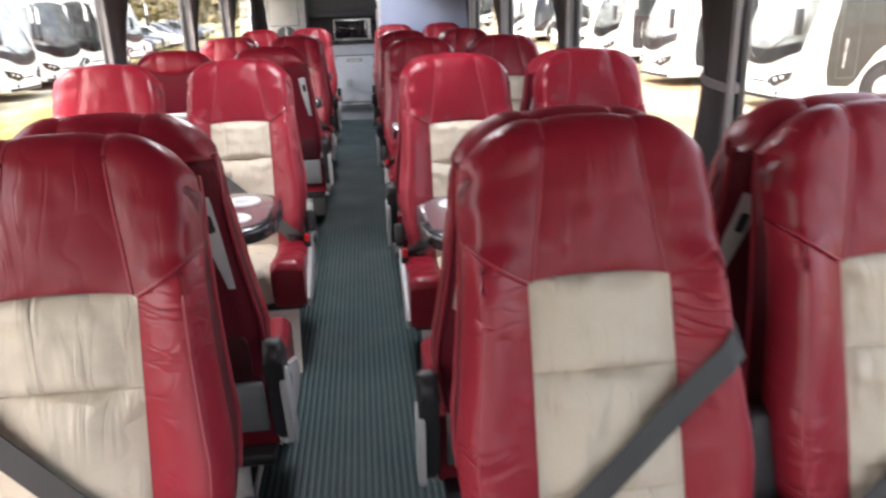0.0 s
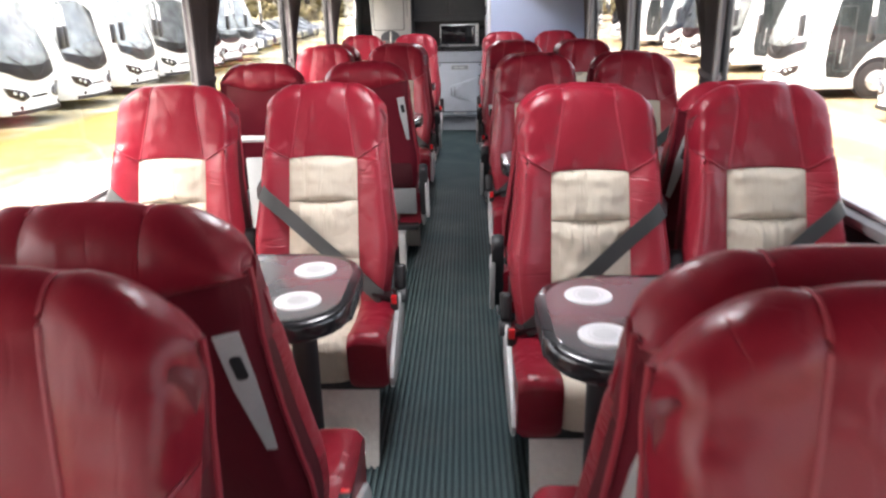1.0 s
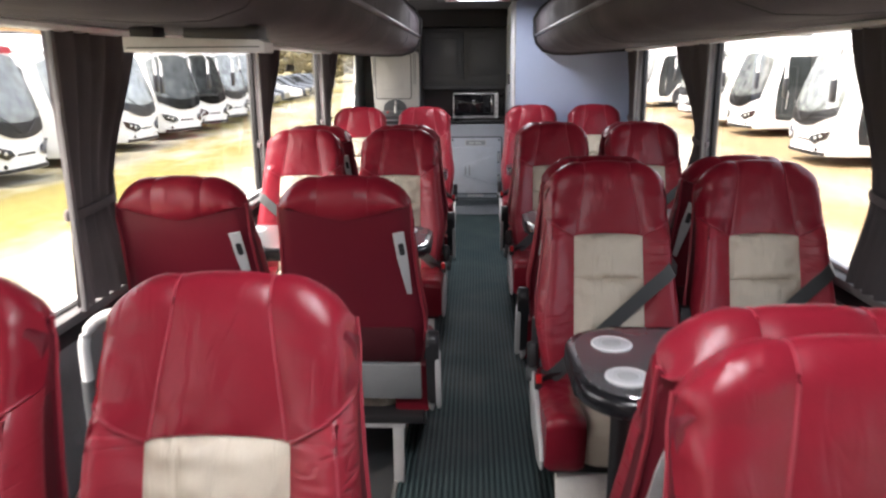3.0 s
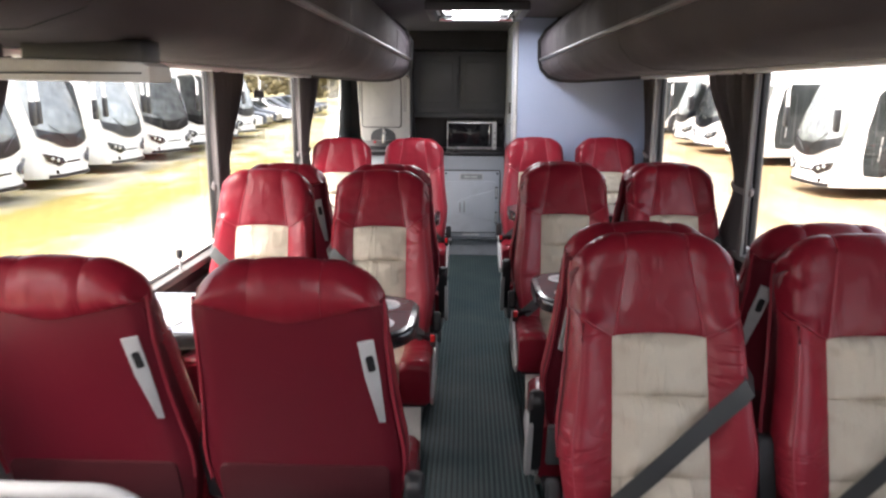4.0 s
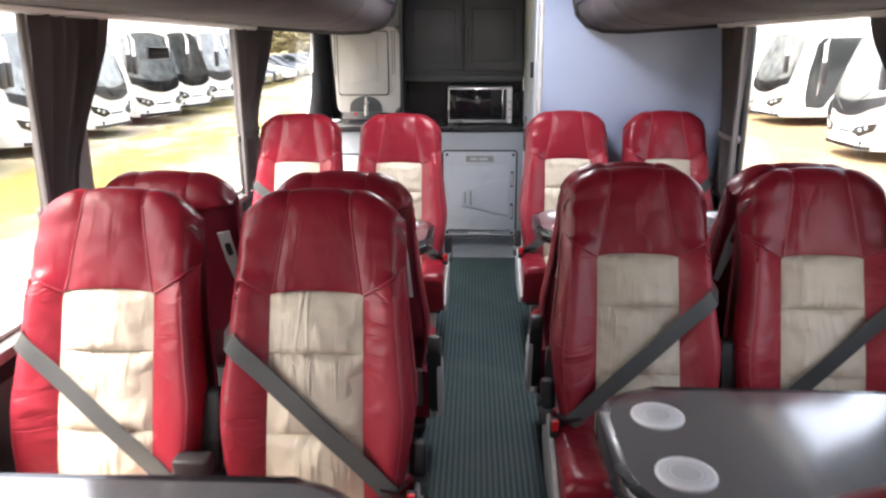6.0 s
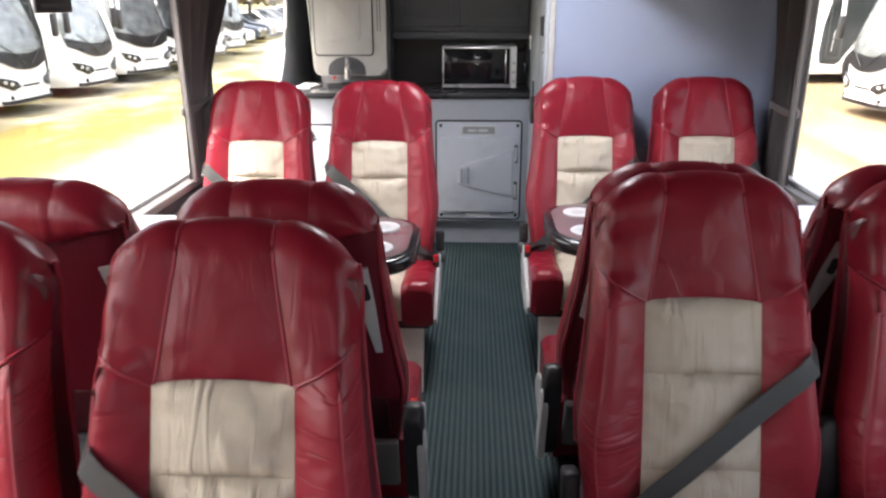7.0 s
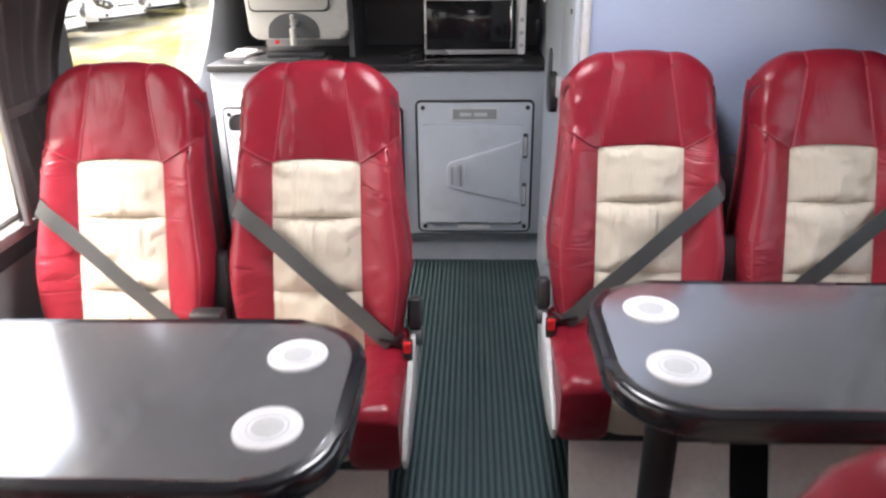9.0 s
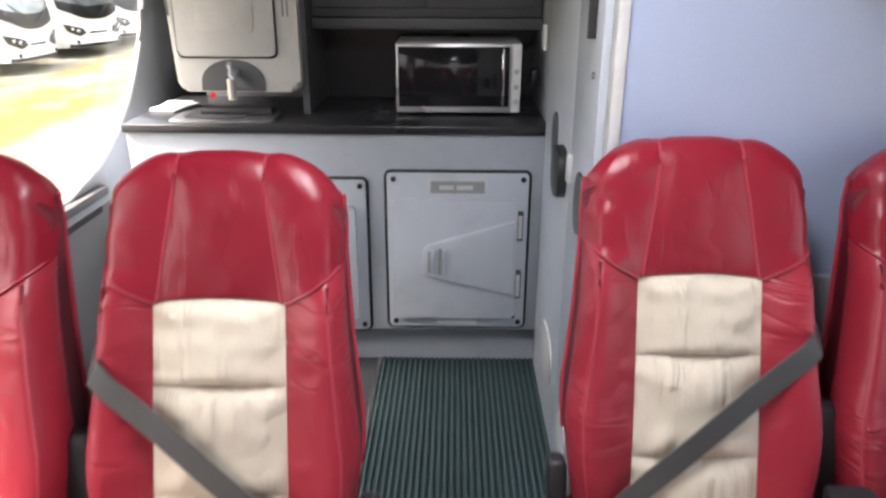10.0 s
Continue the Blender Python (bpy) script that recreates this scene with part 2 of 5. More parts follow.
def glass(name, tint, gloss=0.06):
    m = bpy.data.materials.new(name)
    m.use_nodes = True
    n, l = m.node_tree.nodes, m.node_tree.links
    n.remove(n["Principled BSDF"])
    tr, gl, mx = n.new("ShaderNodeBsdfTransparent"), n.new("ShaderNodeBsdfGlossy"), n.new("ShaderNodeMixShader")
    fr = n.new("ShaderNodeLayerWeight")
    pw = n.new("ShaderNodeMath")
    pw.operation = "POWER"
    pw.inputs[1].default_value = 4.0
    l.new(fr.outputs["Facing"], pw.inputs[0])
    sc = n.new("ShaderNodeMath")
    sc.operation = "MULTIPLY_ADD"
    sc.inputs[1].default_value, sc.inputs[2].default_value = 0.35, 0.03
    l.new(pw.outputs[0], sc.inputs[0])
    tr.inputs[0].default_value = (*tint, 1)
    gl.inputs["Roughness"].default_value = 0.02
    l.new(sc.outputs[0], mx.inputs[0])
    l.new(tr.outputs[0], mx.inputs[1])
    l.new(gl.outputs[0], mx.inputs[2])
    l.new(mx.outputs[0], n["Material Output"].inputs[0])
    return m


GLASS = glass("window_glass", (0.70, 0.71, 0.695))


def glow(name, color, strength):
    m = bpy.data.materials.new(name)
    m.use_nodes = True
    b = m.node_tree.nodes["Principled BSDF"]
    b.inputs["Base Color"].default_value = (0.8, 0.8, 0.8, 1)
    b.inputs["Emission Color"].default_value = (*color, 1)
    b.inputs["Emission Strength"].default_value = strength
    return m


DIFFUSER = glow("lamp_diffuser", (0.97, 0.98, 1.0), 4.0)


# ---- mesh helpers ----
def finish(name, bm, mat, smooth=True, sharp=38):
    bmesh.ops.recalc_face_normals(bm, faces=bm.faces)
    me = bpy.data.meshes.new(name)
    bm.to_mesh(me)
    bm.free()
    for m in (mat if isinstance(mat, (list, tuple)) else [mat]):
        me.materials.append(m)
    if smooth:
        me.polygons.foreach_set("use_smooth", [True] * len(me.polygons))
        me.set_sharp_from_angle(angle=radians(sharp))
    return me


def part(name, bm, mat, parent, label=""):
    ob = new(name, finish(name, bm, mat))
    ob.parent = parent
    if label:
        ob["label"] = label
    return ob


def thing(name, label, category, m=None, group="", kind=""):
    ob = new(name)
    ob.empty_display_size = 0.1
    if m is not None:
        ob.matrix_world = m
    return tagged(ob, label, category, group, kind)


def structure(name, bm, mat, label, category):
    return tagged(new(name, finish(name, bm, mat)), label, category, kind="structure")


def box(x0, x1, y0, y1, z0, z1, bevel=0.0, seg=2, bm=None):
    made = bmesh.new()
    vs = [made.verts.new((x, y, z)) for z in (z0, z1) for y in (y0, y1) for x in (x0, x1)]
    for f in ((0, 1, 3, 2), (4, 6, 7, 5), (0, 4, 5, 1), (2, 3, 7, 6), (0, 2, 6, 4), (1, 5, 7, 3)):
        made.faces.new([vs[i] for i in f])
    if bevel:
        bmesh.ops.bevel(made, geom=made.edges[:], offset=bevel, segments=seg, affect="EDGES", profile=0.5)
    return merge(bm, made)


def merge(bm, made):
    """Joins made into bm, or returns made."""
    if bm is None:
        return made
    me = bpy.data.meshes.new("tmp")
    made.to_mesh(me)
    made.free()
    bm.from_mesh(me)
    bpy.data.meshes.remove(me)
    return bm


def moved(bm, m):
    bmesh.ops.transform(bm, matrix=m, verts=bm.verts)
    return bm


def prism(points, a0, a1, axis="y", bevel=0.0, seg=2, bm=None):
    """A closed outline swept along an axis. points: (x, z) for y, (x, y) for z, (y, z) for x."""
    made = bmesh.new()

    def at(p, a):
        return {"y": (p[0], a, p[1]), "z": (p[0], p[1], a), "x": (a, p[0], p[1])}[axis]
    r0 = [made.verts.new(at(p, a0)) for p in points]
    r1 = [made.verts.new(at(p, a1)) for p in points]
    k = len(points)
    made.faces.new(r0)
    made.faces.new(r1[::-1])
    for i in range(k):
        made.faces.new((r0[i], r1[i], r1[(i + 1) % k], r0[(i + 1) % k]))
    if bevel:
        caps = [e for e in made.edges if sum(len(f.verts) == k for f in e.link_faces) == 1]
        bmesh.ops.bevel(made, geom=caps, offset=bevel, segments=seg, affect="EDGES", profile=0.5)
    return merge(bm, made)


def tube(points, r, sides=8, closed=False, bm=None, flat=1.0):
    """A round bar along points."""
    made = bmesh.new()
    pts = [Vector(p) for p in points]
    rings = []
    k = len(pts)
    up = Vector((0, 0, 1))
    for i, p in enumerate(pts):
        d = (pts[(i + 1) % k] - pts[i - 1]) if closed else (pts[min(i + 1, k - 1)] - pts[max(i - 1, 0)])
        d.normalize()
        side = d.cross(up if abs(d.z) < 0.9 else Vector((0, 1, 0))).normalized()
        top = side.cross(d).normalized()
        rings.append([made.verts.new(p + r * (math.cos(a) * side + flat * math.sin(a) * top)) for a in [2 * math.pi * j / sides for j in range(sides)]])
    for i in range(k if closed else k - 1):
        a, b = rings[i], rings[(i + 1) % k]
        for j in range(sides):
            made.faces.new((a[j], a[(j + 1) % sides], b[(j + 1) % sides], b[j]))
    if not closed:
        made.faces.new(rings[0][::-1])
        made.faces.new(rings[-1])
    return merge(bm, made)


def cylinder(c, r, h, axis="z", sides=24, bevel=0.0, bm=None, r2=None):
    made = bmesh.new()
    bmesh.ops.create_cone(made, cap_ends=True, segments=sides, radius1=r, radius2=r if r2 is None else r2, depth=h)
    if bevel:
        caps = [e for e in made.edges if sum(len(f.verts) == sides for f in e.link_faces) == 1]
        bmesh.ops.bevel(made, geom=caps, offset=bevel, segments=2, affect="EDGES", profile=0.5)
    turn = {"z": Matrix(), "x": Matrix.Rotation(math.pi / 2, 4, "Y"), "y": Matrix.Rotation(math.pi / 2, 4, "X")}[axis]
    moved(made, Matrix.Translation(c) @ turn)
    return merge(bm, made)


def rounded(x0, x1, y0, y1, r, n=5):
    """A rounded rectangle outline."""
    out = []
    for cx, cy, a0 in ((x1 - r, y1 - r, 0), (x0 + r, y1 - r, 90), (x0 + r, y0 + r, 180), (x1 - r, y0 + r, 270)):
        for i in range(n + 1):
            a = radians(a0 + 90 * i / n)
            out.append((cx + r * math.cos(a), cy + r * math.sin(a)))
    return out


def lerp(table, v):
    """Smooth value from a table of (key, value)."""
    if v <= table[0][0]:
        return table[0][1]
    for (a, p), (b, q) in zip(table, table[1:]):
        if v <= b:
            t = (v - a) / (b - a)
            return p + (q - p) * t
    return table[-1][1]


def sstep(a, b, v):
    t = min(1, max(0, (v - a) / (b - a)))
    return t * t * (3 - 2 * t)


# ---- the seats ----
SIDE = [(0.38, 0.200), (0.46, 0.214), (0.54, 0.226), (0.60, 0.228), (0.66, 0.219), (0.76, 0.207), (0.885, 0.198), (0.95, 0.199), (1.00, 0.193), (1.03, 0.185), (1.06, 0.180)]
FRONT = [(0.38, -0.120), (0.46, -0.113), (0.55, -0.092), (0.65, -0.060), (0.74, -0.030), (0.83, 0.0), (0.90, 0.022), (0.96, 0.042), (1.00, 0.058)]
BACK = [(0.38, -0.015), (0.50, 0.018), (0.65, 0.062), (0.80, 0.106), (0.90, 0.134), (0.95, 0.146), (1.03, 0.154)]
# the head's profile from the front over the top and down its rear
OVER = [(0.0, (0.058, 1.000)), (0.12, (0.066, 1.022)), (0.24, (0.078, 1.040)), (0.36, (0.093, 1.051)), (0.46, (0.108, 1.053)), (0.56, (0.126, 1.047)), (0.66, (0.143, 1.034)), (0.75, (0.155, 1.014)), (0.84, (0.162, 0.988)), (0.93, (0.163, 0.956)), (1.0, (0.150, 0.934))]


def half_width(z):
    return lerp(SIDE, z)


def drop(x):
    """How far the crown falls off towards the corners."""
    return 0.046 * (max(0.0, abs(x) - 0.062) / 0.11) ** 2.2


def front_y(x, z):
    """The front of the seat: raised side bolsters, turned back at the outer edge."""
    r = min(1.0, abs(x) / half_width(z))
    low = 1 - sstep(0.84, 0.90, z)
    y = lerp(FRONT, z) - (0.027 * low + 0.006 * (1 - low)) * sstep(0.45, 0.85, r)
    return y + 0.055 * max(0.0, (r - 0.87) / 0.13) ** 2.0


def v_line(x):
    """Height of the pointed seam across the seat's rear cover."""
    return 0.934 + 0.040 * min(1.1, abs(x) / 0.19) ** 1.2


def head_point(x, t, z_low):
    """A point of the headrest's skin: t from 0 at its lower seam, up the front, over the top, to 1 at the rear seam."""
    if t < 0.56:
        k = t / 0.56
        z = z_low + (1.0 - z_low) * k
        return Vector((x, front_y(x, z), z - 0.6 * drop(x) * k))
    k = (t - 0.56) / 0.44
    for (a, p), (b, q) in zip(OVER, OVER[1:]):
        if k <= b:
            u = (k - a) / (b - a)
            y, z = p[0] + (q[0] - p[0]) * u, p[1] + (q[1] - p[1]) * u
            break
    fall = max(0.0, (abs(x) / half_width(min(z, 1.0)) - 0.80) / 0.20) ** 2.0
    edge = (front_y(x, 1.0) - 0.058) * max(0.0, 1 - k / 0.5) - 0.040 * sstep(0.3, 0.8, k) * fall
    over = z - drop(x) * (0.6 + 0.4 * min(1.0, k / 0.45))
    if k > 0.66:
        # below the rear bulge every column runs down to the pointed seam
        start = 1.034 - drop(x)
        over = start + (v_line(x) - start) * (1.034 - z) / 0.100
    return Vector((x, y + edge, over))


def skinned(grid_points, depth, inward):
    """A closed padded panel from rows of points, with a rim turned inwards."""
    bm = bmesh.new()
    grid = [[bm.verts.new(p) for p in row] for row in grid_points]
    for a, b in zip(grid, grid[1:]):
        for i in range(len(a) - 1):
            bm.faces.new((a[i], a[i + 1], b[i + 1], b[i]))
    rim = grid[0][:] + [r[-1] for r in grid[1:]] + grid[-1][-2::-1] + [r[0] for r in grid[-2:0:-1]]
    low = [bm.verts.new(v.co + inward(v.co) * depth) for v in rim]
    for i in range(len(rim)):
        k = (i + 1) % len(rim)
        bm.faces.new((rim[i], low[i], low[k], rim[k]))
    return bm


def puffed(s, t, amount, dome=5):
    return amount * (1 - abs(2 * s - 1) ** dome) * (1 - abs(2 * t - 1) ** (2 * dome))


def patch(edge_l, edge_r, puff, nu=10, nv=14, arch_top=0.0, depth=0.022, dome=5):
    """An upholstered panel between two edges, (x, z) as functions of 0 to 1, lying on the seat's front."""
    rows = []
    for j in range(nv + 1):
        t = j / nv
        (xa, za), (xb, zb) = edge_l(t), edge_r(t)
        row = []
        for i in range(nu + 1):
            s = i / nu
            x, z = xa + (xb - xa) * s, za + (zb - za) * s
            z += arch_top * t ** 3 * 4 * s * (1 - s)
            row.append(Vector((x, front_y(x, z) + 0.004 - puffed(s, t, puff, dome), z)))
        rows.append(row)
    return skinned(rows, depth, lambda p: Vector((-0.25 * math.copysign(1, p.x), 1, 0)).normalized() if abs(p.x) > 0.16 else Vector((0, 1, 0)))


def head_panel(x_of, low_of, puff, nu, nv=38):
    """A panel of the headrest. x_of(s, t): across; low_of(s): height of the lower seam."""
    rows = []
    for j in range(nv + 1):
        t = j / nv
        row = []
        for i in range(nu + 1):
            s = i / nu
            p = head_point(x_of(s, t), t, low_of(s))
            out = Vector((0, min(p.y - 0.105, -0.03) if t < 0.56 else p.y - 0.105, max(0.0, p.z + drop(p.x) - 0.985) * sstep(0.42, 0.7, t)))
            if out.length > 1e-5:
                p += out.normalized() * (puffed(s, t, puff, 3) - 0.0005)
            row.append(p)
        rows.append(row)
    return skinned(rows, 0.02, lambda p: (Vector((p.x * 0.85, 0.105, min(p.z, 0.985))) - p).normalized())


def back_core(head):
    """The filling between the front and the rear covers: of the back, or of the headrest."""
    bm = bmesh.new()
    rings = []
    if head:
        zs = [0.868, 0.89, 0.92, 0.95, 0.975, 0.995, 1.012, 1.026, 1.034]
    else:
        zs = [0.345 + 0.525 * i / 11 for i in range(12)]
    for z in zs:
        w = half_width(z) - (0.003 if head else 0.006)
        if z > 0.965:
            w = min(w, 0.058 + 0.11 * max(0.0, (1.038 - z) / 0.046) ** 0.4545)
        f = lerp(FRONT, z) + 0.010 + 0.045 * sstep(0.99, 1.045, z)
        b = lerp(BACK, z) - 0.009 - 0.03 * sstep(1.01, 1.045, z)
        ring = []
        edge = front_y(w, z) + (0.008 if head else 0.016) if z < 0.99 else f + 0.03
        edge = min(edge, b - 0.02)
        for x, y in ((-w, edge), (-w * 0.86, f - 0.012 if z < 0.9 else f), (-w * 0.5, f), (0, f), (w * 0.5, f), (w * 0.86, f - 0.012 if z < 0.9 else f), (w, edge),
                     (w, b - 0.022), (w * 0.965, b - 0.006), (w * 0.9, b), (0, b), (-w * 0.9, b), (-w * 0.965, b - 0.006), (-w, b - 0.022)):
            ring.append(bm.verts.new((x, y, z)))
        rings.append(ring)
    k = len(rings[0])
    for a, b in zip(rings, rings[1:]):
        for i in range(k):
            bm.faces.new((a[i], a[(i + 1) % k], b[(i + 1) % k], b[i]))
    bm.faces.new(rings[0][::-1])
    bm.faces.new(rings[-1])
    return bm


def rear_cover():
    """The smooth panel of the seat's rear, below the pointed seam."""
    rows, nu, nv = [], 20, 12
    for j in range(nv + 1):
        t, row = j / nv, []
        for i in range(nu + 1):
            s = 2 * i / nu - 1
            z = 0.450 + (v_line(0.188 * s) + 0.004 - 0.450) * t
            x = s * (half_width(z) - 0.006)
            row.append(Vector((x, lerp(BACK, z) + puffed(0.5 + s / 2, t, 0.003) - 0.020 * max(0.0, (abs(s) - 0.86) / 0.14) ** 1.8, z)))
        rows.append(row)
    return skinned(rows, 0.014, lambda p: Vector((0, -1, 0)))


def cushion_pad(x0, x1, y0, y1, z1, z0, nose, crown):
    """A seat pad with a rounded front edge and a crowned top."""
    bm = bmesh.new()
    prof = [(y1, z0), (y1, z1 - 0.012)]
    prof += [(y1 + (y0 + nose - y1) * i / 6, z1 - 0.016 * math.sin(math.pi * i / 6) - 0.008 * (1 - i / 6)) for i in range(1, 7)]
    prof += [(y0 + nose - nose * math.sin(radians(a)), z1 - nose + nose * math.cos(radians(a))) for a in (25, 50, 75, 90)]
    prof += [(y0 + 0.012, z0 + 0.04), (y0 + 0.035, z0)]
    nu, grid = 8, []
    for i in range(nu + 1):
        s = i / nu
        q = 1 - abs(2 * s - 1) ** 5
        x = x0 + (x1 - x0) * s
        cy, cz = 0.5 * (y0 + y1), 0.5 * (z0 + z1)
        grid.append([bm.verts.new((x, y + (cy - y) * 0.035 * (1 - q), z + crown * q * (1 if z > cz else 0) + (cz - z) * 0.10 * (1 - q))) for y, z in prof])
    k = len(prof)
    for a, b in zip(grid, grid[1:]):
        for j in range(k):
            bm.faces.new((a[j], a[(j + 1) % k], b[(j + 1) % k], b[j]))
    bm.faces.new(grid[0])
    bm.faces.new(grid[-1][::-1])
    return bm


def ribbon(points, width_dir, width, thick=0.003):
    bm = bmesh.new()
    rows = []
    for p, wd in zip(points, width_dir):
        p, wd = Vector(p), Vector(wd).normalized() * width / 2
        o = Vector((0, thick, 0))
        rows.append([bm.verts.new(v) for v in (p - wd, p + wd, p + wd + o, p - wd + o)])
    for a, b in zip(rows, rows[1:]):
        for k in range(4):
            bm.faces.new((a[k], a[(k + 1) % 4], b[(k + 1) % 4], b[k]))
    bm.faces.new(rows[0])
    bm.faces.new(rows[-1][::-1])
    return bm


def strap_points(a):
    """The belt from the outer shoulder down to the buckle at the aisle-side hip."""
    out = []
    x0, z0, x1, z1 = -0.211, 0.757, 0.204, 0.400
    ya, yb = front_y(0.17, z0), front_y(0.17, z1)
    for i in range(21):
        t = i / 20
        x, z = x0 + (x1 - x0) * t, z0 + (z1 - z0) * t
        surf = front_y(x, z)
        line = ya + (yb - ya) * t
        y = surf + 1.6 * max(0.0, abs(x) - half_width(z) + 0.004) if x < -0.165 else min(surf, 0.4 * surf + 0.6 * line) if x < 0.165 else surf
        out.append((a * x, y - 0.014 - 0.009 * max(0.0, 1 - (x / 0.19) ** 2), z))
    for k in range(3):
        out = [p if i in (0, len(out) - 1) else (p[0], min(p[1], (out[i - 1][1] + p[1] + out[i + 1][1]) / 3), p[2]) for i, p in enumerate(out)]
    return out


def seat(a, aisle, label, raised):
    """One coach seat facing -y. a: the side (+1 or -1) of its aisle; aisle: stands beside the aisle; raised: its aisle armrest is folded up."""
    ob = thing("coach_seat", label, "coach seat", group="coach seats")
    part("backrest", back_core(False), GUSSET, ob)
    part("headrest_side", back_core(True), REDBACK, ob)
    for k, (z0, z1) in enumerate(((0.352, 0.527), (0.5285, 0.7015), (0.703, 0.832))):
        wl = [(0.36, 0.1125), (0.83, 0.1073)]
        part("back_panel", patch(lambda t, z0=z0, z1=z1: (-lerp(wl, z0 + (z1 - z0) * t), z0 + (z1 - z0) * t),
                                 lambda t, z0=z0, z1=z1: (lerp(wl, z0 + (z1 - z0) * t), z0 + (z1 - z0) * t),
                                 0.022, 12, 13, 0.006 if k == 2 else 0.0, dome=3), CREAM, ob, "pleated cream leather panel")
    for sx in (-1, 1):
        def outer(t, sx=sx):
            z = 0.35 + 0.532 * t
            return (sx * half_width(z), z)

        def inner(t, sx=sx):
            z = 0.35 + 0.479 * t
            return (sx * lerp([(0.36, 0.1130), (0.83, 0.1078)], z), z)
        e = (outer, inner) if sx < 0 else (inner, outer)
        part("back_bolster", patch(*e, 0.011, 16, 18, dome=3), BOLSTER, ob, "padded red leather side bolster")

        def across(s, t, sx=sx):
            u = s if sx > 0 else 1 - s
            z = 0.884 + 0.116 * min(1, t / 0.56)
            inn = 0.1020 - 0.030 * min(1, t / 0.62)
            out = half_width(z) if t < 0.56 else 0.193 - 0.004 * sstep(0.6, 0.8, t)
            return sx * (inn + (out - inn) * u)

        def low(s, sx=sx):
            u = s if sx > 0 else 1 - s
            return 0.8315 + 0.052 * u
        part("headrest_wing", head_panel(across, low, 0.0075, 12), RED, ob)
        seam = []
        for i in range(13):
            x = 0.1078 + (half_width(0.884) - 0.006 - 0.1078) * i / 12
            z = 0.8315 + 0.052 * i / 12
            seam.append((sx * x, front_y(x, z) + 0.0005, z))
        part("head_seam", tube(seam, 0.0026, 6), PIPING, ob, "raised red leather seam")
        seam = []
        for i in range(34):
            t = 0.80 * i / 33
            p = head_point(sx * (0.1018 - 0.030 * min(1, t / 0.62)), t, 0.834)
            seam.append(p)
        part("head_seam", tube(seam, 0.0027, 6), PIPING, ob, "raised red leather seam")
        pts, rear = [], []
        for i in range(13):
            z = 0.42 + 0.445 * i / 12
            x = half_width(z) * 0.89
            pts.append((sx * x, front_y(x, z) - 0.002, z))
        for i in range(11):
            z = 0.52 + 0.46 * i / 10
            rear.append((sx * (half_width(z) - 0.005), lerp(BACK, z) - 0.014 - 0.012 * (i / 10) ** 4, z))
        part("piping", tube(pts, 0.0035, 6), PIPING, ob)
        part("rear_piping", tube(rear, 0.0045, 6), PIPING, ob)
    part("headrest", head_panel(lambda s, t: (2 * s - 1) * (0.1015 - 0.030 * min(1, t / 0.62)), lambda s: 0.834 + 0.007 * 4 * s * (1 - s), 0.007, 14), RED, ob, "padded red leather headrest")
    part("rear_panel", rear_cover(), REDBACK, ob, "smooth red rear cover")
    # plate at the aisle-side edge of the rear, with a dark slot
    lie = pose(a * 0.166, 0.112, 0.815, -16, 0, 0) @ pose(0, 0, 0, 0, -a * 8, -a * 16)
    plate = part("belt_guide", moved(prism([(-0.018, 0.085), (0.015, 0.088), (0.017, 0.0), (0.011, -0.125), (-0.004, -0.130), (-0.014, 0.0)], -0.004, 0.004, "y", 0.002), lie), GREYP, ob, "pale grey plastic guide plate")
    part("slot", moved(prism(rounded(-0.009, 0.007, 0.012, 0.052, 0.006), -0.001, 0.0052, "y"), lie), BLACK, plate)
    # the seat pad
    part("cushion", cushion_pad(-0.112, 0.112, -0.435, -0.075, 0.395, 0.25, 0.045, 0.012), CREAM, ob, "cream leather seat pad")
    for sx in (-1, 1):
        part("cushion_bolster", cushion_pad(*sorted((sx * 0.114, sx * 0.226)), -0.442, -0.05, 0.411, 0.24, 0.035, 0.010), RED, ob, "red leather side pad")
    part("seat_pan", box(-0.212, 0.212, -0.39, 0.0, 0.222, 0.25, 0.006), BLACK, ob)
    part("rear_kick_panel", moved(box(-0.205, 0.205, -0.010, 0.010, -0.070, 0.070, 0.006), pose(0, -0.012, 0.372, -14)), MGREYP, ob, "pale grey kick panel")
    part("rear_pocket", moved(prism(rounded(-0.190, 0.190, -0.062, 0.062, 0.02), -0.006, 0.008, "y", 0.004), pose(0, 0.024, 0.515, -15)), POCKET, ob, "dark red rear pocket")
    part("front_board", prism([(-0.455, 0.0), (-0.365, 0.222), (-0.345, 0.222), (-0.435, 0.0)], -0.19, 0.19, "x"), PLINTH, ob, "pale painted board under the seat")
    for sx in (-1, 1):
        part("leg", moved(box(-0.018, 0.018, -0.02, 0.02, 0.0, 0.222, 0.004), pose(sx * 0.125, -0.03, 0)), GREYP, ob)
    part("floor_rail", box(-0.15, 0.15, -0.055, -0.005, 0.205, 0.225, 0.004), GREYP, ob)
    # belt
    pts = strap_points(a)
    wd = [Vector((a * 0.5, 0, 0.8))] * len(pts)
    part("seat_belt", ribbon(pts, wd, 0.046), STRAP, ob, "grey woven seat belt")
    part("lap_strap", ribbon([(a * 0.225, -0.150, 0.400), (a * 0.19, -0.160, 0.420), (a * 0.155, -0.156, 0.424)], [(0, -0.5, 0.85)] * 3, 0.026), BLACK, ob)
    buckle = part("buckle", box(a * 0.226 - 0.012, a * 0.226 + 0.012, -0.185, -0.155, 0.372, 0.434, 0.005), BLACK, ob)
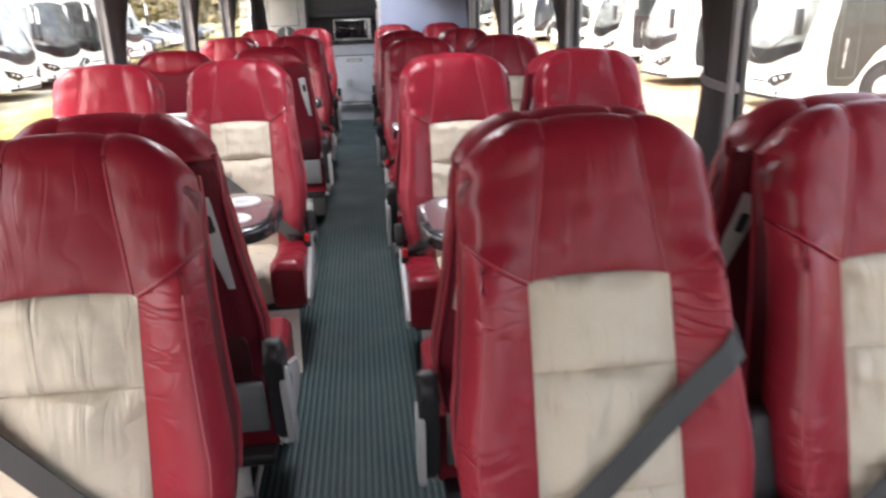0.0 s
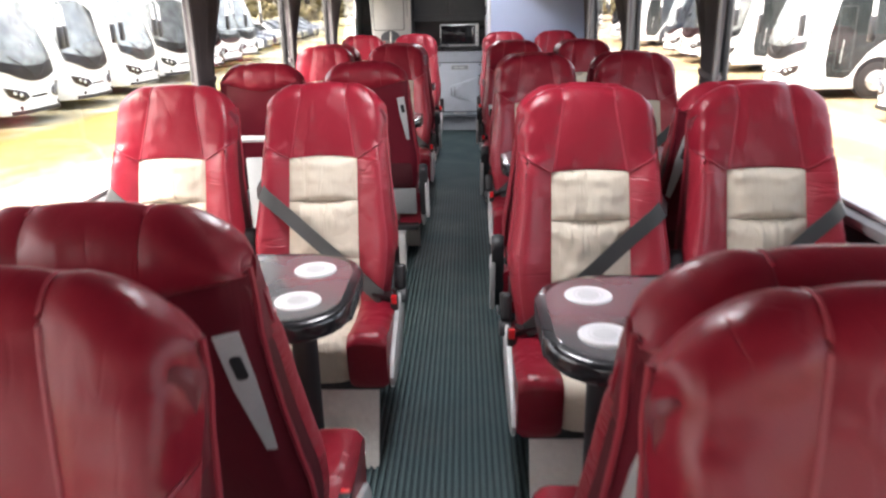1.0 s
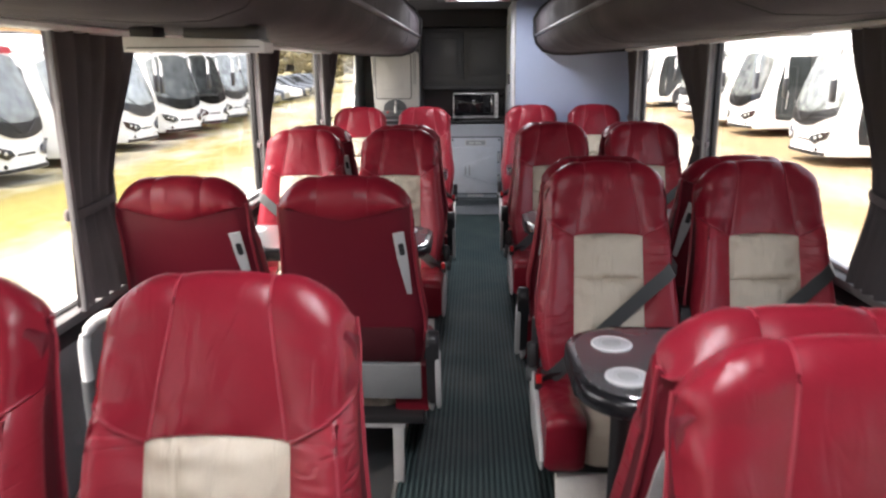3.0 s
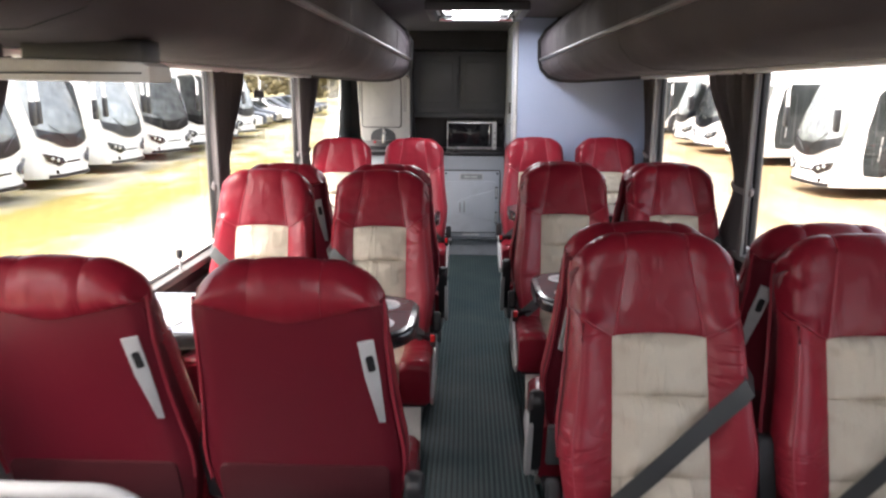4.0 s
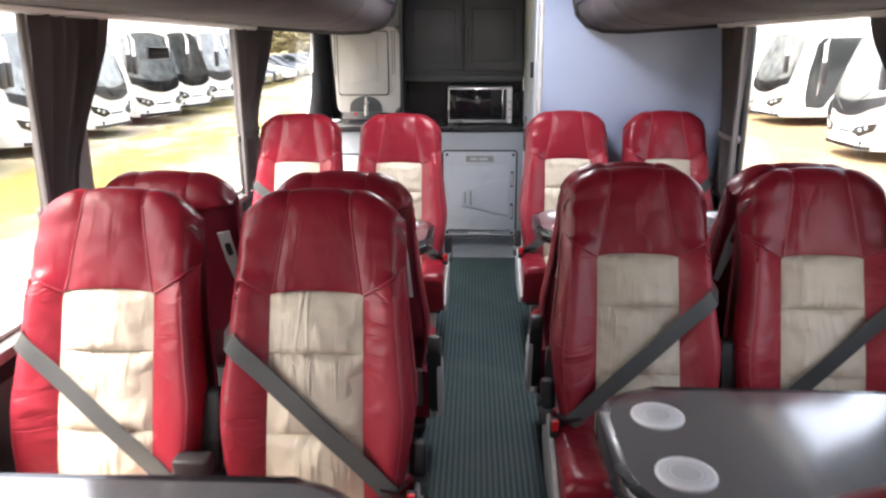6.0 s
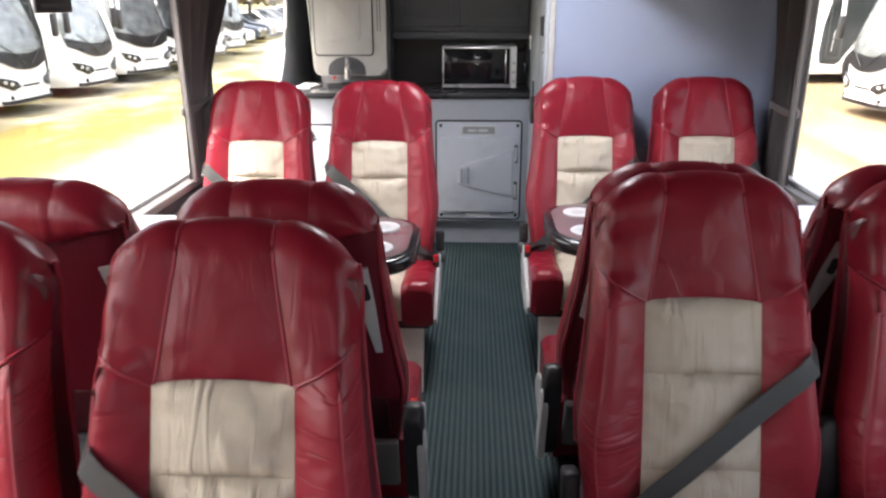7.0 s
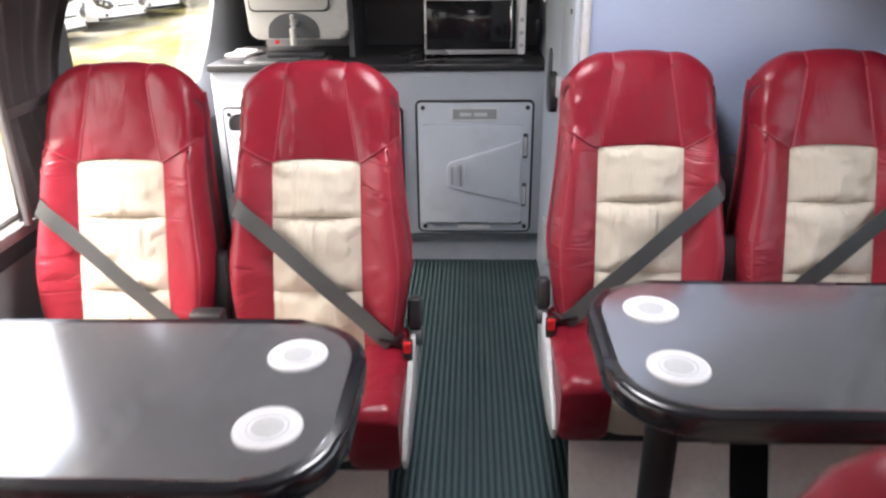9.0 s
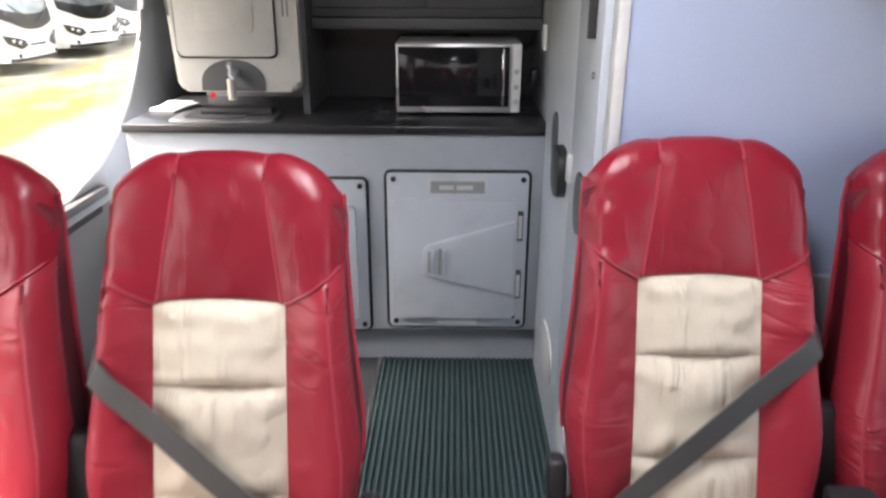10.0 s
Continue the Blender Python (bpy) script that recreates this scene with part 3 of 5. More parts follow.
    part("release_button", box(a * 0.226 - 0.009, a * 0.226 + 0.009, -0.188, -0.175, 0.408, 0.437, 0.003), BUTTON, buckle, "red release button")
    # moulded cover and raised armrest on the aisle side, armrest between the pair on the other
    if aisle:
        out = [(-0.395, 0.235), (-0.41, 0.27), (-0.37, 0.318), (-0.27, 0.352), (-0.19, 0.385), (-0.11, 0.412), (-0.03, 0.41), (0.02, 0.37), (0.0, 0.28), (-0.10, 0.222), (-0.30, 0.212)]
        part("side_cover", prism(out, *sorted((a * 0.227, a * 0.240)), "x", 0.006), GREYP, ob, "moulded pale grey side cover")
        lie = pose(a * 0.247, 0.050, 0.460, -16)
        if raised:
            part("armrest", moved(prism(rounded(-0.034, 0.034, -0.155, 0.12, 0.033, 8), -0.020, 0.020, "x", 0.012, 3), lie), BLACK, ob, "raised black padded armrest")
            part("armrest_shell", moved(prism(rounded(-0.020, 0.042, -0.165, 0.05, 0.030, 8), *sorted((a * 0.008, a * 0.024)), "x", 0.005), lie), GREYP, ob, "pale grey armrest shell")
        else:
            part("armrest_stub", moved(box(-0.017, 0.017, -0.03, 0.03, -0.04, 0.04, 0.010, 3), pose(a * 0.236, -0.055, 0.452, -16)), BLACK, ob, "dark armrest mount")
        part("pivot", cylinder((a * 0.240, -0.075, 0.395), 0.026, 0.034, "x", 20, 0.006), DGREYP, ob)
    else:
        # folded armrest between the pair: its block in front, its dark arm turned up against the backs
        part("armrest", box(a * 0.222 - 0.040, a * 0.222 + 0.040, -0.175, -0.125, 0.452, 0.502, 0.008, 3), BLACK, ob, "black armrest block")
        part("armrest_arm", moved(prism(rounded(-0.022, 0.022, 0.0, 0.20, 0.020, 6), -0.018, 0.018, "x", 0.008), pose(a * 0.240, -0.085, 0.42, -17)), BLACK, ob, "black folded armrest")
        part("strut", moved(box(-0.010, 0.010, -0.006, 0.006, 0.0, 0.23, 0.003), pose(a * 0.226, -0.150, 0.222)), WHITEP, ob, "white metal strut")
    return ob


LAB = "red leather aisle seat with cream panel and grey belt"
kinds = {}
for a, aisle in ((1, True), (1, False), (-1, True), (-1, False)):
    for raised in (False, True):
        kinds[a, aisle, raised] = seat(a, aisle, LAB, raised)
rows_left, rows_right = (0.88, 2.660, 5.313, 7.182), (0.82, 2.40, 3.994, 5.655, 7.294)
back_left, back_right = (1.33, 3.89, 5.775), (1.13, 2.72, 4.345, 5.955)
used = set()


def put_seat(a, aisle, raised, m, label=""):
    key = (a, aisle, raised)
    if key in used:
        ob = copy_thing(kinds[key], m)
    else:
        ob = kinds[key]
        ob.matrix_basis = m
        used.add(key)
    if label:
        ob["label"] = label


RAISE = {7.182: 0.012, 7.294: 0.016}
for sx, rows in ((-1, rows_left), (1, rows_right)):
    for y in rows:
        put_seat(-sx, True, False, pose(CX + sx * 0.40 + {0.88: 0.012, 7.294: 0.008}.get(y, 0), y, RAISE.get(y, 0)))
        put_seat(-sx, False, False, pose(CX + sx * 0.886, y, RAISE.get(y, 0)), "red and cream leather window seat with grey belt")
turned = "rear-facing red leather coach seat, another row at its back"
for sx, rows in ((-1, back_left), (1, back_right)):
    for y in rows:
        free = "red leather coach seat facing a table, smooth back free"
        for aisle, dx in ((True, 0.40), (False, 0.876)):
            put_seat(sx, aisle, True, pose(CX + sx * dx, y, 0, 0, 0, 180), free if y == 3.89 else turned)


# ---- the coach's shell ----
Y0, Y1 = -2.6, 9.60
SILL, HEAD = 0.69, 1.50
XL, XR = CX - HALF, CX + HALF
structure("floor", box(XL, XR, Y0, Y1, -0.06, -0.004), VINYL, "dark speckled vinyl coach floor", "floor")
# the ribbed mat: one sheet with upstanding ribs
bm = bmesh.new()
x0, x1, n = -0.213, 0.343, 29
pitch = (x1 - x0) / n
prof = [(x0, -0.003)]
for i in range(n):
    a = x0 + i * pitch
    prof += [(a + 0.15 * pitch, -0.002), (a + 0.25 * pitch, 0.006), (a + 0.65 * pitch, 0.006), (a + 0.75 * pitch, -0.002)]
prof += [(x1, -0.003)]
ends = []
for y in (Y0 + 0.1, 8.503):
    ends.append([bm.verts.new((x, y, z)) for x, z in prof])
for i in range(len(prof) - 1):
    bm.faces.new((ends[0][i], ends[0][i + 1], ends[1][i + 1], ends[1][i]))
bm.faces.ensure_lookup_table()
# rib tops take the lighter rubber, groove faces the darker one
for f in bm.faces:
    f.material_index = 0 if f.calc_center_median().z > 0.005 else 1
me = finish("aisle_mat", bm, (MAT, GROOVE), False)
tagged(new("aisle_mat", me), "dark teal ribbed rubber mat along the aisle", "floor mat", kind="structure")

for k, x in enumerate((-0.221, 0.351)):
    structure("mat_edging", box(x - 0.007, x + 0.007, Y0 + 0.1, 8.503, -0.003, 0.0075, 0.002, 1), STEEL, "thin metal edging along the aisle mat", "trim")
WIN = {-1: [(-2.1, 0.0), (0.1, 2.05), (2.17, 3.92), (4.02, 5.76), (5.88, 7.46), (7.62, 9.56)],
       1: [(-2.1, 0.0), (0.1, 2.05), (2.17, 3.86), (3.96, 5.66), (5.76, 7.33)]}
for sx, name in ((-1, "left"), (1, "right")):
    xa, xb = sorted((CX + sx * HALF, CX + sx * (HALF + 0.07)))
    bm = box(xa, xb, Y0, Y1, -0.06, SILL - 0.035)
    box(xa, xb, Y0, Y1, HEAD, 1.95, bm=bm)
    y = Y0
    for a, b in WIN[sx] + [(Y1, Y1)]:
        if a > y + 1e-6:
            box(xa, xb, y, a, SILL - 0.035, HEAD, bm=bm)
        y = b
    structure("wall_" + name, bm, PANEL, "grey lined coach side wall with large windows", "wall")
    # ledge under the windows
    ia, ib = sorted((CX + sx * (HALF - 0.045), CX + sx * (HALF + 0.035)))
    structure("sill_" + name, box(ia, ib, Y0, 7.45 if sx > 0 else 8.4, SILL - 0.033, SILL, 0.010), PILLAR, "dark grey window ledge", "window sill")
    ia, ib = sorted((CX + sx * (HALF - 0.012), CX + sx * (HALF - 0.002)))
    structure("trim_" + name, box(ia, ib, Y0, 7.45 if sx > 0 else 8.4, SILL - 0.095, SILL - 0.04, 0.004), RUBBER, "dark strip below the window ledge", "trim")
    ia, ib = sorted((CX + sx * (HALF - 0.002), CX + sx * (HALF + 0.028)))
    structure("sill_rail_" + name, box(ia, ib, Y0, 7.45 if sx > 0 else 8.2, SILL + 0.001, SILL + 0.016, 0.004), GREYP, "pale rail along the window ledge", "trim")
    ia, ib = sorted((CX + sx * (HALF - 0.07), CX + sx * (HALF - 0.002)))
    structure("duct_" + name, box(ia, ib, Y0, 7.45 if sx > 0 else 8.4, 0.0, 0.16, 0.015), DGREYP, "dark heating duct along the floor", "duct")
    for k, (a, b) in enumerate(WIN[sx]):
        w = thing(f"window_{k + 1 + (6 if sx > 0 else 0)}", "large clear coach side window with black seal", "window", kind="structure")
        xg = CX + sx * (HALF + 0.045)
        g = part("pane", box(xg - 0.003, xg + 0.003, a + 0.01, b - 0.01, SILL - 0.02, HEAD - 0.005), GLASS, w)
        g.visible_shadow = False
        bm = bmesh.new()
        for q in ((a, b, SILL - 0.033, SILL - 0.012), (a, b, HEAD - 0.018, HEAD - 0.002), (a + 0.002, a + 0.022, SILL - 0.012, HEAD - 0.018), (b - 0.022, b - 0.002, SILL - 0.012, HEAD - 0.018)):
            box(xg - 0.012, xg + 0.012, *q, 0.004, bm=bm)
        part("seal", bm, RUBBER, w, "black rubber seal")

structure("ceiling", prism([(XL - 0.07, 1.955), (XL, 1.88), (CX - 0.5, 1.855), (CX, 1.865), (CX + 0.5, 1.855), (XR, 1.88), (XR + 0.07, 1.955)], Y0, Y1, "y"), CEIL, "grey fabric-lined coach ceiling", "ceiling")
# ends of the coach
bm = box(XL - 0.07, XR + 0.07, Y1, Y1 + 0.06, -0.06, 1.955)
structure("wall_rear", bm, PANEL, "plain grey rear wall", "wall")
bm = box(XL - 0.07, XR + 0.07, Y0 - 0.06, Y0, -0.06, 0.45)
box(XL - 0.07, XR + 0.07, Y0 - 0.06, Y0, 1.78, 1.955, bm=bm)
box(XL - 0.07, XL + 0.06, Y0 - 0.06, Y0, 0.45, 1.78, bm=bm)
box(XR - 0.06, XR + 0.07, Y0 - 0.06, Y0, 0.45, 1.78, bm=bm)
g = structure("windscreen", box(XL + 0.06, XR - 0.06, Y0 - 0.035, Y0 - 0.028, 0.45, 1.78), GLASS, "wide clear windscreen", "windscreen")
g.visible_shadow = False
structure("wall_front", bm, PANEL, "front end of the coach with wide windscreen", "wall")


# ---- luggage racks ----
def rack(sx, y_end):
    ob = thing("luggage_rack", "overhead luggage rack lined in dark grey fabric with pale trim", "luggage rack", kind="structure")

    def P(h, z):
        return (CX + sx * h, z)
    body = [P(1.185, 1.505), P(1.10, 1.476), P(0.69, 1.450), P(0.57, 1.454), P(0.495, 1.478), P(0.450, 1.525), P(0.438, 1.575), P(0.436, 1.60), P(0.432, 1.70), P(0.47, 1.765), P(0.58, 1.862), P(1.185, 1.885)]
    part("casing", prism(body, -2.55, y_end, "y"), FABRIC, ob)
    part("nose_trim", tube([(CX + sx * 0.436, -2.55, 1.583), (CX + sx * 0.436, y_end - 0.002, 1.583)], 0.011, 8), SATIN, ob, "silver strip along the rack's lip")
    part("lower_trim", tube([(CX + sx * 1.13, -2.55, 1.474), (CX + sx * 1.13, y_end - 0.002, 1.472)], 0.030, 8, flat=0.55), GREYP, ob, "pale strip above the windows")
    edge = [(p[0], y_end + 0.004, p[1]) for p in body]
    part("end_trim", tube(edge, 0.020, 6, True), BLACK, ob, "black edging round the rack's end")
    y = -1.60
    while y < y_end - 0.6:
        seam = [(p[0], y, p[1] - 0.0005) for p in body[1:9]]
        part("joint", tube(seam, 0.0011, 5), DARK, ob)
        y += 1.62
    return ob


rack(-1, 7.43)
rack(1, 7.43)

# ---- ceiling units with lamps, the front one added as fill light ----
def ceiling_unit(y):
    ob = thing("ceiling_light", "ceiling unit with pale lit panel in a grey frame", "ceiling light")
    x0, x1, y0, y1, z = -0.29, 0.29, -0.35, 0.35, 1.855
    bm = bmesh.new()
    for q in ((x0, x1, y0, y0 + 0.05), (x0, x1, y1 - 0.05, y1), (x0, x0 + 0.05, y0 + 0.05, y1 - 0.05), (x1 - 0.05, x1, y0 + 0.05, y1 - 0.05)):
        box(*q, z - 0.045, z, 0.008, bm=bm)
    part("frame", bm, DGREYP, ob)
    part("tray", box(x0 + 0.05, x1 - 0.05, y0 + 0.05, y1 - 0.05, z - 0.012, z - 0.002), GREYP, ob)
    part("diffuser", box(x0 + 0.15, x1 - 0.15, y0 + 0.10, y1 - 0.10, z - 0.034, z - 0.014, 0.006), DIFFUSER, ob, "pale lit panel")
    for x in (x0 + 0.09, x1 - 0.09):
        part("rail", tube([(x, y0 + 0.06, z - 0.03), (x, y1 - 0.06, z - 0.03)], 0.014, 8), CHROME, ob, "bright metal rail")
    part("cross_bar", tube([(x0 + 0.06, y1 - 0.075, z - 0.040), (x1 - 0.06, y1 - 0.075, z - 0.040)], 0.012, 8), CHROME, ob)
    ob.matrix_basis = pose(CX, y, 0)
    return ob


# the unit at 2.30 is unseen, added to brighten the front rows
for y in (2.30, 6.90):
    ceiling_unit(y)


# ---- curtains ----
def curtain(sx, ya, yb, tie, tucked):
    """A pleated curtain pair drawn to a pillar and tied; tucked: how far it narrows towards the tie, per edge."""
    ob = thing("curtain", "dark grey curtain tied back against the window pillar", "curtain", group="curtains")
    bm = bmesh.new()
    nu, nv, grid = 44, 22, []
    z1, z0 = HEAD - 0.01, SILL + 0.005 if tie > 0 else SILL
    zt = 0.975
    for j in range(nv + 1):
        z = z1 + (z0 - z1) * j / nv
        k = sstep(z1, zt, z) if z > zt else 1 - 0.35 * sstep(zt, z0, z)
        a, b = ya + tucked[0] * k, yb - tucked[1] * k
        row = []
        for i in range(nu + 1):
            s = i / nu
            y = a + (b - a) * s
            depth = 0.024 * math.sin(s * 2 * math.pi * 4.5 + 0.5 * math.sin(4 * z) + 1.2 * s * s) + 0.009 * math.sin(s * 37 + 3 * z)
            row.append(bm.verts.new((CX + sx * (HALF - 0.048 + depth * (0.55 + 0.45 * (1 - k))), y, z)))
        grid.append(row)
    for j in range(nv):
        for i in range(nu):
            bm.faces.new((grid[j][i], grid[j][i + 1], grid[j + 1][i + 1], grid[j + 1][i]))
    bmesh.ops.solidify(bm, geom=bm.faces[:], thickness=0.003)
    part("cloth", bm, CURTAIN, ob)
    a, b = ya + tucked[0], yb - tucked[1]
    loop = [(CX + sx * (HALF - 0.047 + 0.026 * math.cos(t)), 0.5 * (a + b) + (0.5 * (b - a) + 0.004) * math.sin(t), zt + 0.01 * math.sin(t)) for t in [2 * math.pi * i / 20 for i in range(20)]]
    part("tie_band", tube(loop, 0.007, 6, True, flat=2.2), TIEBAND, ob, "grey tie band")
    return ob


for ya, yb, tk in ((1.90, 2.20, (0.0, 0.12)), (3.645, 4.12, (0.0, 0.22)), (5.555, 5.95, (-0.035, 0.255)), (7.15, 7.76, (-0.01, 0.33))):
    curtain(-1, ya, yb, 1, tk)
for ya, yb, tk in ((1.90, 2.20, (0.0, 0.10)), (3.66, 4.08, (-0.01, 0.20)), (5.49, 6.06, (-0.02, 0.405)), (7.12, 7.40, (0.0, 0.06))):
    curtain(1, ya, yb, 1, tk)

# slim rods at the near edge of each curtain
for sx, ys in ((-1, (1.895, 3.645, 5.525, 7.145)), (1, (1.895, 3.655, 5.475, 7.115))):
    for y in ys:
        rod = thing("curtain_rod", "slim grey upright rod beside a curtain", "curtain rod", group="curtain rods")
        x = CX + sx * (HALF - 0.062)
        part("post", box(x - 0.008, x + 0.008, y - 0.010, y + 0.010, SILL + 0.002, HEAD - 0.004, 0.004), PILLAR, rod)

# ---- tables ----
def table(sx, label):
    ob = thing("folding_table", label, "table", group="tables between facing seats")
    L = 0.985

    def outline(inset, r):
        a, b = 0.195 + inset, 0.195 + L
        h = 0.228 - inset
        pts = [(sx * b, -h), (sx * b, h)]
        for k in range(9):
            t = radians(90 * k / 8)
            pts.append((sx * (a + r - r * math.sin(t)), h - r + r * math.cos(t)))
        for k in range(9):
            t = radians(90 * k / 8)
            pts.append((sx * (a + r - r * math.cos(t)), -h + r - r * math.sin(t)))
        return pts
    part("tabletop", prism(outline(0.0, 0.135), 0.652, 0.697, "z", 0.014, 3), RIM, ob, "black edged tabletop")
    part("surface", prism(outline(0.022, 0.12), 0.690, 0.6985, "z", 0.002, 1), TABLE, ob, "glossy dark grey laminate")
    for cx, dy in ((0.308, 0.098), (0.308, -0.098), (0.945, 0.110), (0.945, -0.110)):
        cup = part("cup_holder", cylinder((sx * cx, dy, 0.6995), 0.050, 0.004, "z", 32, 0.001), CUP, ob, "round white cup holder")
        part("rim", tube([(sx * cx + 0.046 * math.cos(t), dy + 0.046 * math.sin(t), 0.7012) for t in [2 * math.pi * i / 28 for i in range(28)]], 0.0022, 6, True), WHITEP, cup)
        part("inner_ring", tube([(sx * cx + 0.030 * math.cos(t), dy + 0.030 * math.sin(t), 0.7012) for t in [2 * math.pi * i / 24 for i in range(24)]], 0.0012, 5, True), GREYP, cup)
        part("well", cylinder((sx * cx, dy, 0.7005), 0.024, 0.003, "z", 24, 0.001), GREYP, cup)
    part("leg", tube([(sx * 0.325, 0.0, 0.006), (sx * 0.325, 0.0, 0.655)], 0.030, 16), BLACK, ob, "round black table leg")
    part("foot", cylinder((sx * 0.325, 0.0, 0.010), 0.06, 0.016, "z", 24, 0.004), BLACK, ob)
    part("wall_bracket", box(*sorted((sx * 1.12, sx * 1.186)), -0.15, 0.15, 0.60, 0.652, 0.006), BLACK, ob)
    return ob


TL = "glossy dark grey table with black edge and white cup holders"
tl, tr = table(-1, TL), table(1, TL)
tl.matrix_basis, tr.matrix_basis = pose(CX, 1.915, -0.012), pose(CX, 1.722, -0.006)
for y, dz in ((4.56, 0.002), (6.416, 0.008)):
    copy_thing(tl, pose(CX, y, dz))
for y, dz in ((3.30, 0.0), (4.91, 0.005), (6.578, 0.014)):
    copy_thing(tr, pose(CX, y, dz))

# looped rail and panel at the gap between two rows
ob = thing("grab_rail", "pale grey looped grab rail over a plain panel", "grab rail")
loop = [(-0.93, 0.60)]
for cx, a0 in ((-0.83, 180), (-0.55, 90)):
    loop += [(cx + 0.10 * math.cos(radians(a0 - 90 * k / 8)), 0.678 + 0.10 * math.sin(radians(a0 - 90 * k / 8))) for k in range(9)]
loop.append((-0.45, 0.60))
part("rail", tube([(x, 3.38, z) for x, z in loop], 0.014, 10), GREYP, ob)
for x in (-0.93, -0.45):
    part("post", tube([(x, 3.38, 0.0), (x, 3.38, 0.60)], 0.016, 10), DGREYP, ob, "dark lower post")
part("panel", box(-0.80, -0.475, 3.37, 3.39, 0.22, 0.70, 0.006), MGREYP, ob, "grey panel below the rail")

# flat console hung under the left rack on black clips, a black tag on the glass and a window knob
ob = thing("overhead_console", "flat pale grey console hung on black clips under the luggage rack", "console")
part("case", prism([(-0.80, 1.398), (-0.80, 1.434), (-0.47, 1.424), (-0.458, 1.418), (-0.458, 1.394)], 3.49, 3.575, "y", 0.004), GREYP, ob)
for x0, x1 in ((-0.785, -0.725), (-0.655, -0.470)):
    part("clip", box(x0, x1, 3.495, 3.57, 1.418, 1.457, 0.006), BLACK, ob, "black mounting clip")
part("groove", box(-0.79, -0.47, 3.4875, 3.4915, 1.406, 1.409), DGREYP, ob)
ob = thing("black_tag", "small black tag stuck to the window glass", "tag")
part("tag", box(XL - 0.006, XL + 0.004, 6.35, 6.53, 1.338, 1.378, 0.003), BLACK, ob)
part("print", box(XL + 0.003, XL + 0.0055, 6.37, 6.51, 1.353, 1.363), DGREYP, ob)
ob = thing("ledge_knob", "small black knob standing on the dark window ledge", "knob")
part("stem", cylinder((-1.095, 5.12, 0.715), 0.005, 0.054, "z", 12, 0.001), GREYP, ob)
part("head", cylinder((-1.095, 5.12, 0.757), 0.012, 0.034, "z", 16, 0.005), BLACK, ob)
# the last left window ends in a slanting, curved panel with a pale bead
edge = [(8.05, 0.672), (8.20, 0.690), (8.41, 0.735), (8.58, 0.815), (8.70, 0.90), (8.79, 0.99), (8.87, 1.09), (8.93, 1.20), (8.98, 1.35), (9.00, 1.51)]
structure("corner_panel", prism(edge + [(9.59, 1.51), (9.59, 0.62), (8.05, 0.62)], XL + 0.001, XL + 0.014, "x"), KGREY, "grey corner panel with slanting edge", "panel")
structure("corner_bead", tube([(XL + 0.012, y, z + 0.004) for y, z in edge], 0.010, 8), GREYP, "pale bead along the slanting window edge", "trim")


# ---- galley ----
KY = 8.432
YB = 8.98           # back of the galley
XK = CX + 0.278     # face of the cubicle towards the aisle
# washroom cubicle: a blue front and a pale side with its door
bm = box(XK, XR, 7.50, 7.53, 0.0, 1.86)
structure("partition_front", bm, BLUE, "plain pale blue laminate partition", "partition")
structure("partition_panel", box(XK + 0.02, XR - 0.01, 7.484, 7.498, 0.02, 0.775, 0.004), KGREY, "grey lower panel of the washroom partition", "panel")
structure("partition_side", box(XK, XK + 0.03, 7.53, YB, 0.0, 1.86), KGREY, "pale grey side of the washroom cubicle", "partition")
structure("trim_corner", box(XK - 0.010, XK + 0.014, 7.490, 7.530, 0.0, 1.86, 0.006), GREYP, "pale corner trim", "trim")
door = thing("door_1", "pale grey washroom door with black oval handle", "door", kind="structure")
part("leaf", box(XK - 0.016, XK - 0.001, 7.858, 8.385, 0.05, 1.78, 0.006), KDOOR, door)
part("jamb", box(XK - 0.020, XK - 0.001, 7.56, 7.842, 0.02, 1.80, 0.005), KDOOR, door)
part("gap", box(XK - 0.006, XK - 0.0005, 7.8425, 7.8575, 0.03, 1.79), DARK, door)


def oval(y0, y1, z0, z1, d0, d1, mat, name, label=""):
    cy, cz, ry, rz = (y0 + y1) / 2, (z0 + z1) / 2, (y1 - y0) / 2, (z1 - z0) / 2
    pts = [(cy + ry * math.copysign(abs(math.cos(t)) ** 0.7, math.cos(t)), cz + rz * math.copysign(abs(math.sin(t)) ** 0.7, math.sin(t))) for t in [2 * math.pi * k / 28 for k in range(28)]]
    return part(name, prism(pts, XK - d1, XK - d0, "x", 0.004), mat, door, label)


oval(7.90, 8.04, 0.795, 0.925, 0.012, 0.040, BLACK, "handle", "black oval door handle")
part("latch", box(XK - 0.032, XK - 0.018, 7.805, 7.835, 0.87, 0.94, 0.006), GREYP, door, "small pale latch")
oval(8.10, 8.19, 0.84, 0.98, 0.012, 0.022, DGREYP, "finger_pull", "grey recessed finger pull")
oval(7.64, 7.73, 0.79, 0.93, 0.016, 0.026, DGREYP, "finger_pull", "grey recessed finger pull")
oval(7.95, 8.19, 0.20, 0.35, 0.012, 0.022, GREYP, "vent", "round pale vent")
oval(7.62, 7.76, 0.16, 0.29, 0.016, 0.026, GREYP, "vent", "round pale vent")
part("hinge", tube([(XK - 0.026, 7.64, 1.22), (XK - 0.026, 7.64, 1.30)], 0.011, 10), BLACK, door, "small black hinge")
part("screw", cylinder((XK - 0.021, 7.62, 1.15), 0.007, 0.006, "x", 10), DGREYP, door)
# base units
ob = thing("galley_base_unit", "grey galley base unit with latched doors", "cabinet")
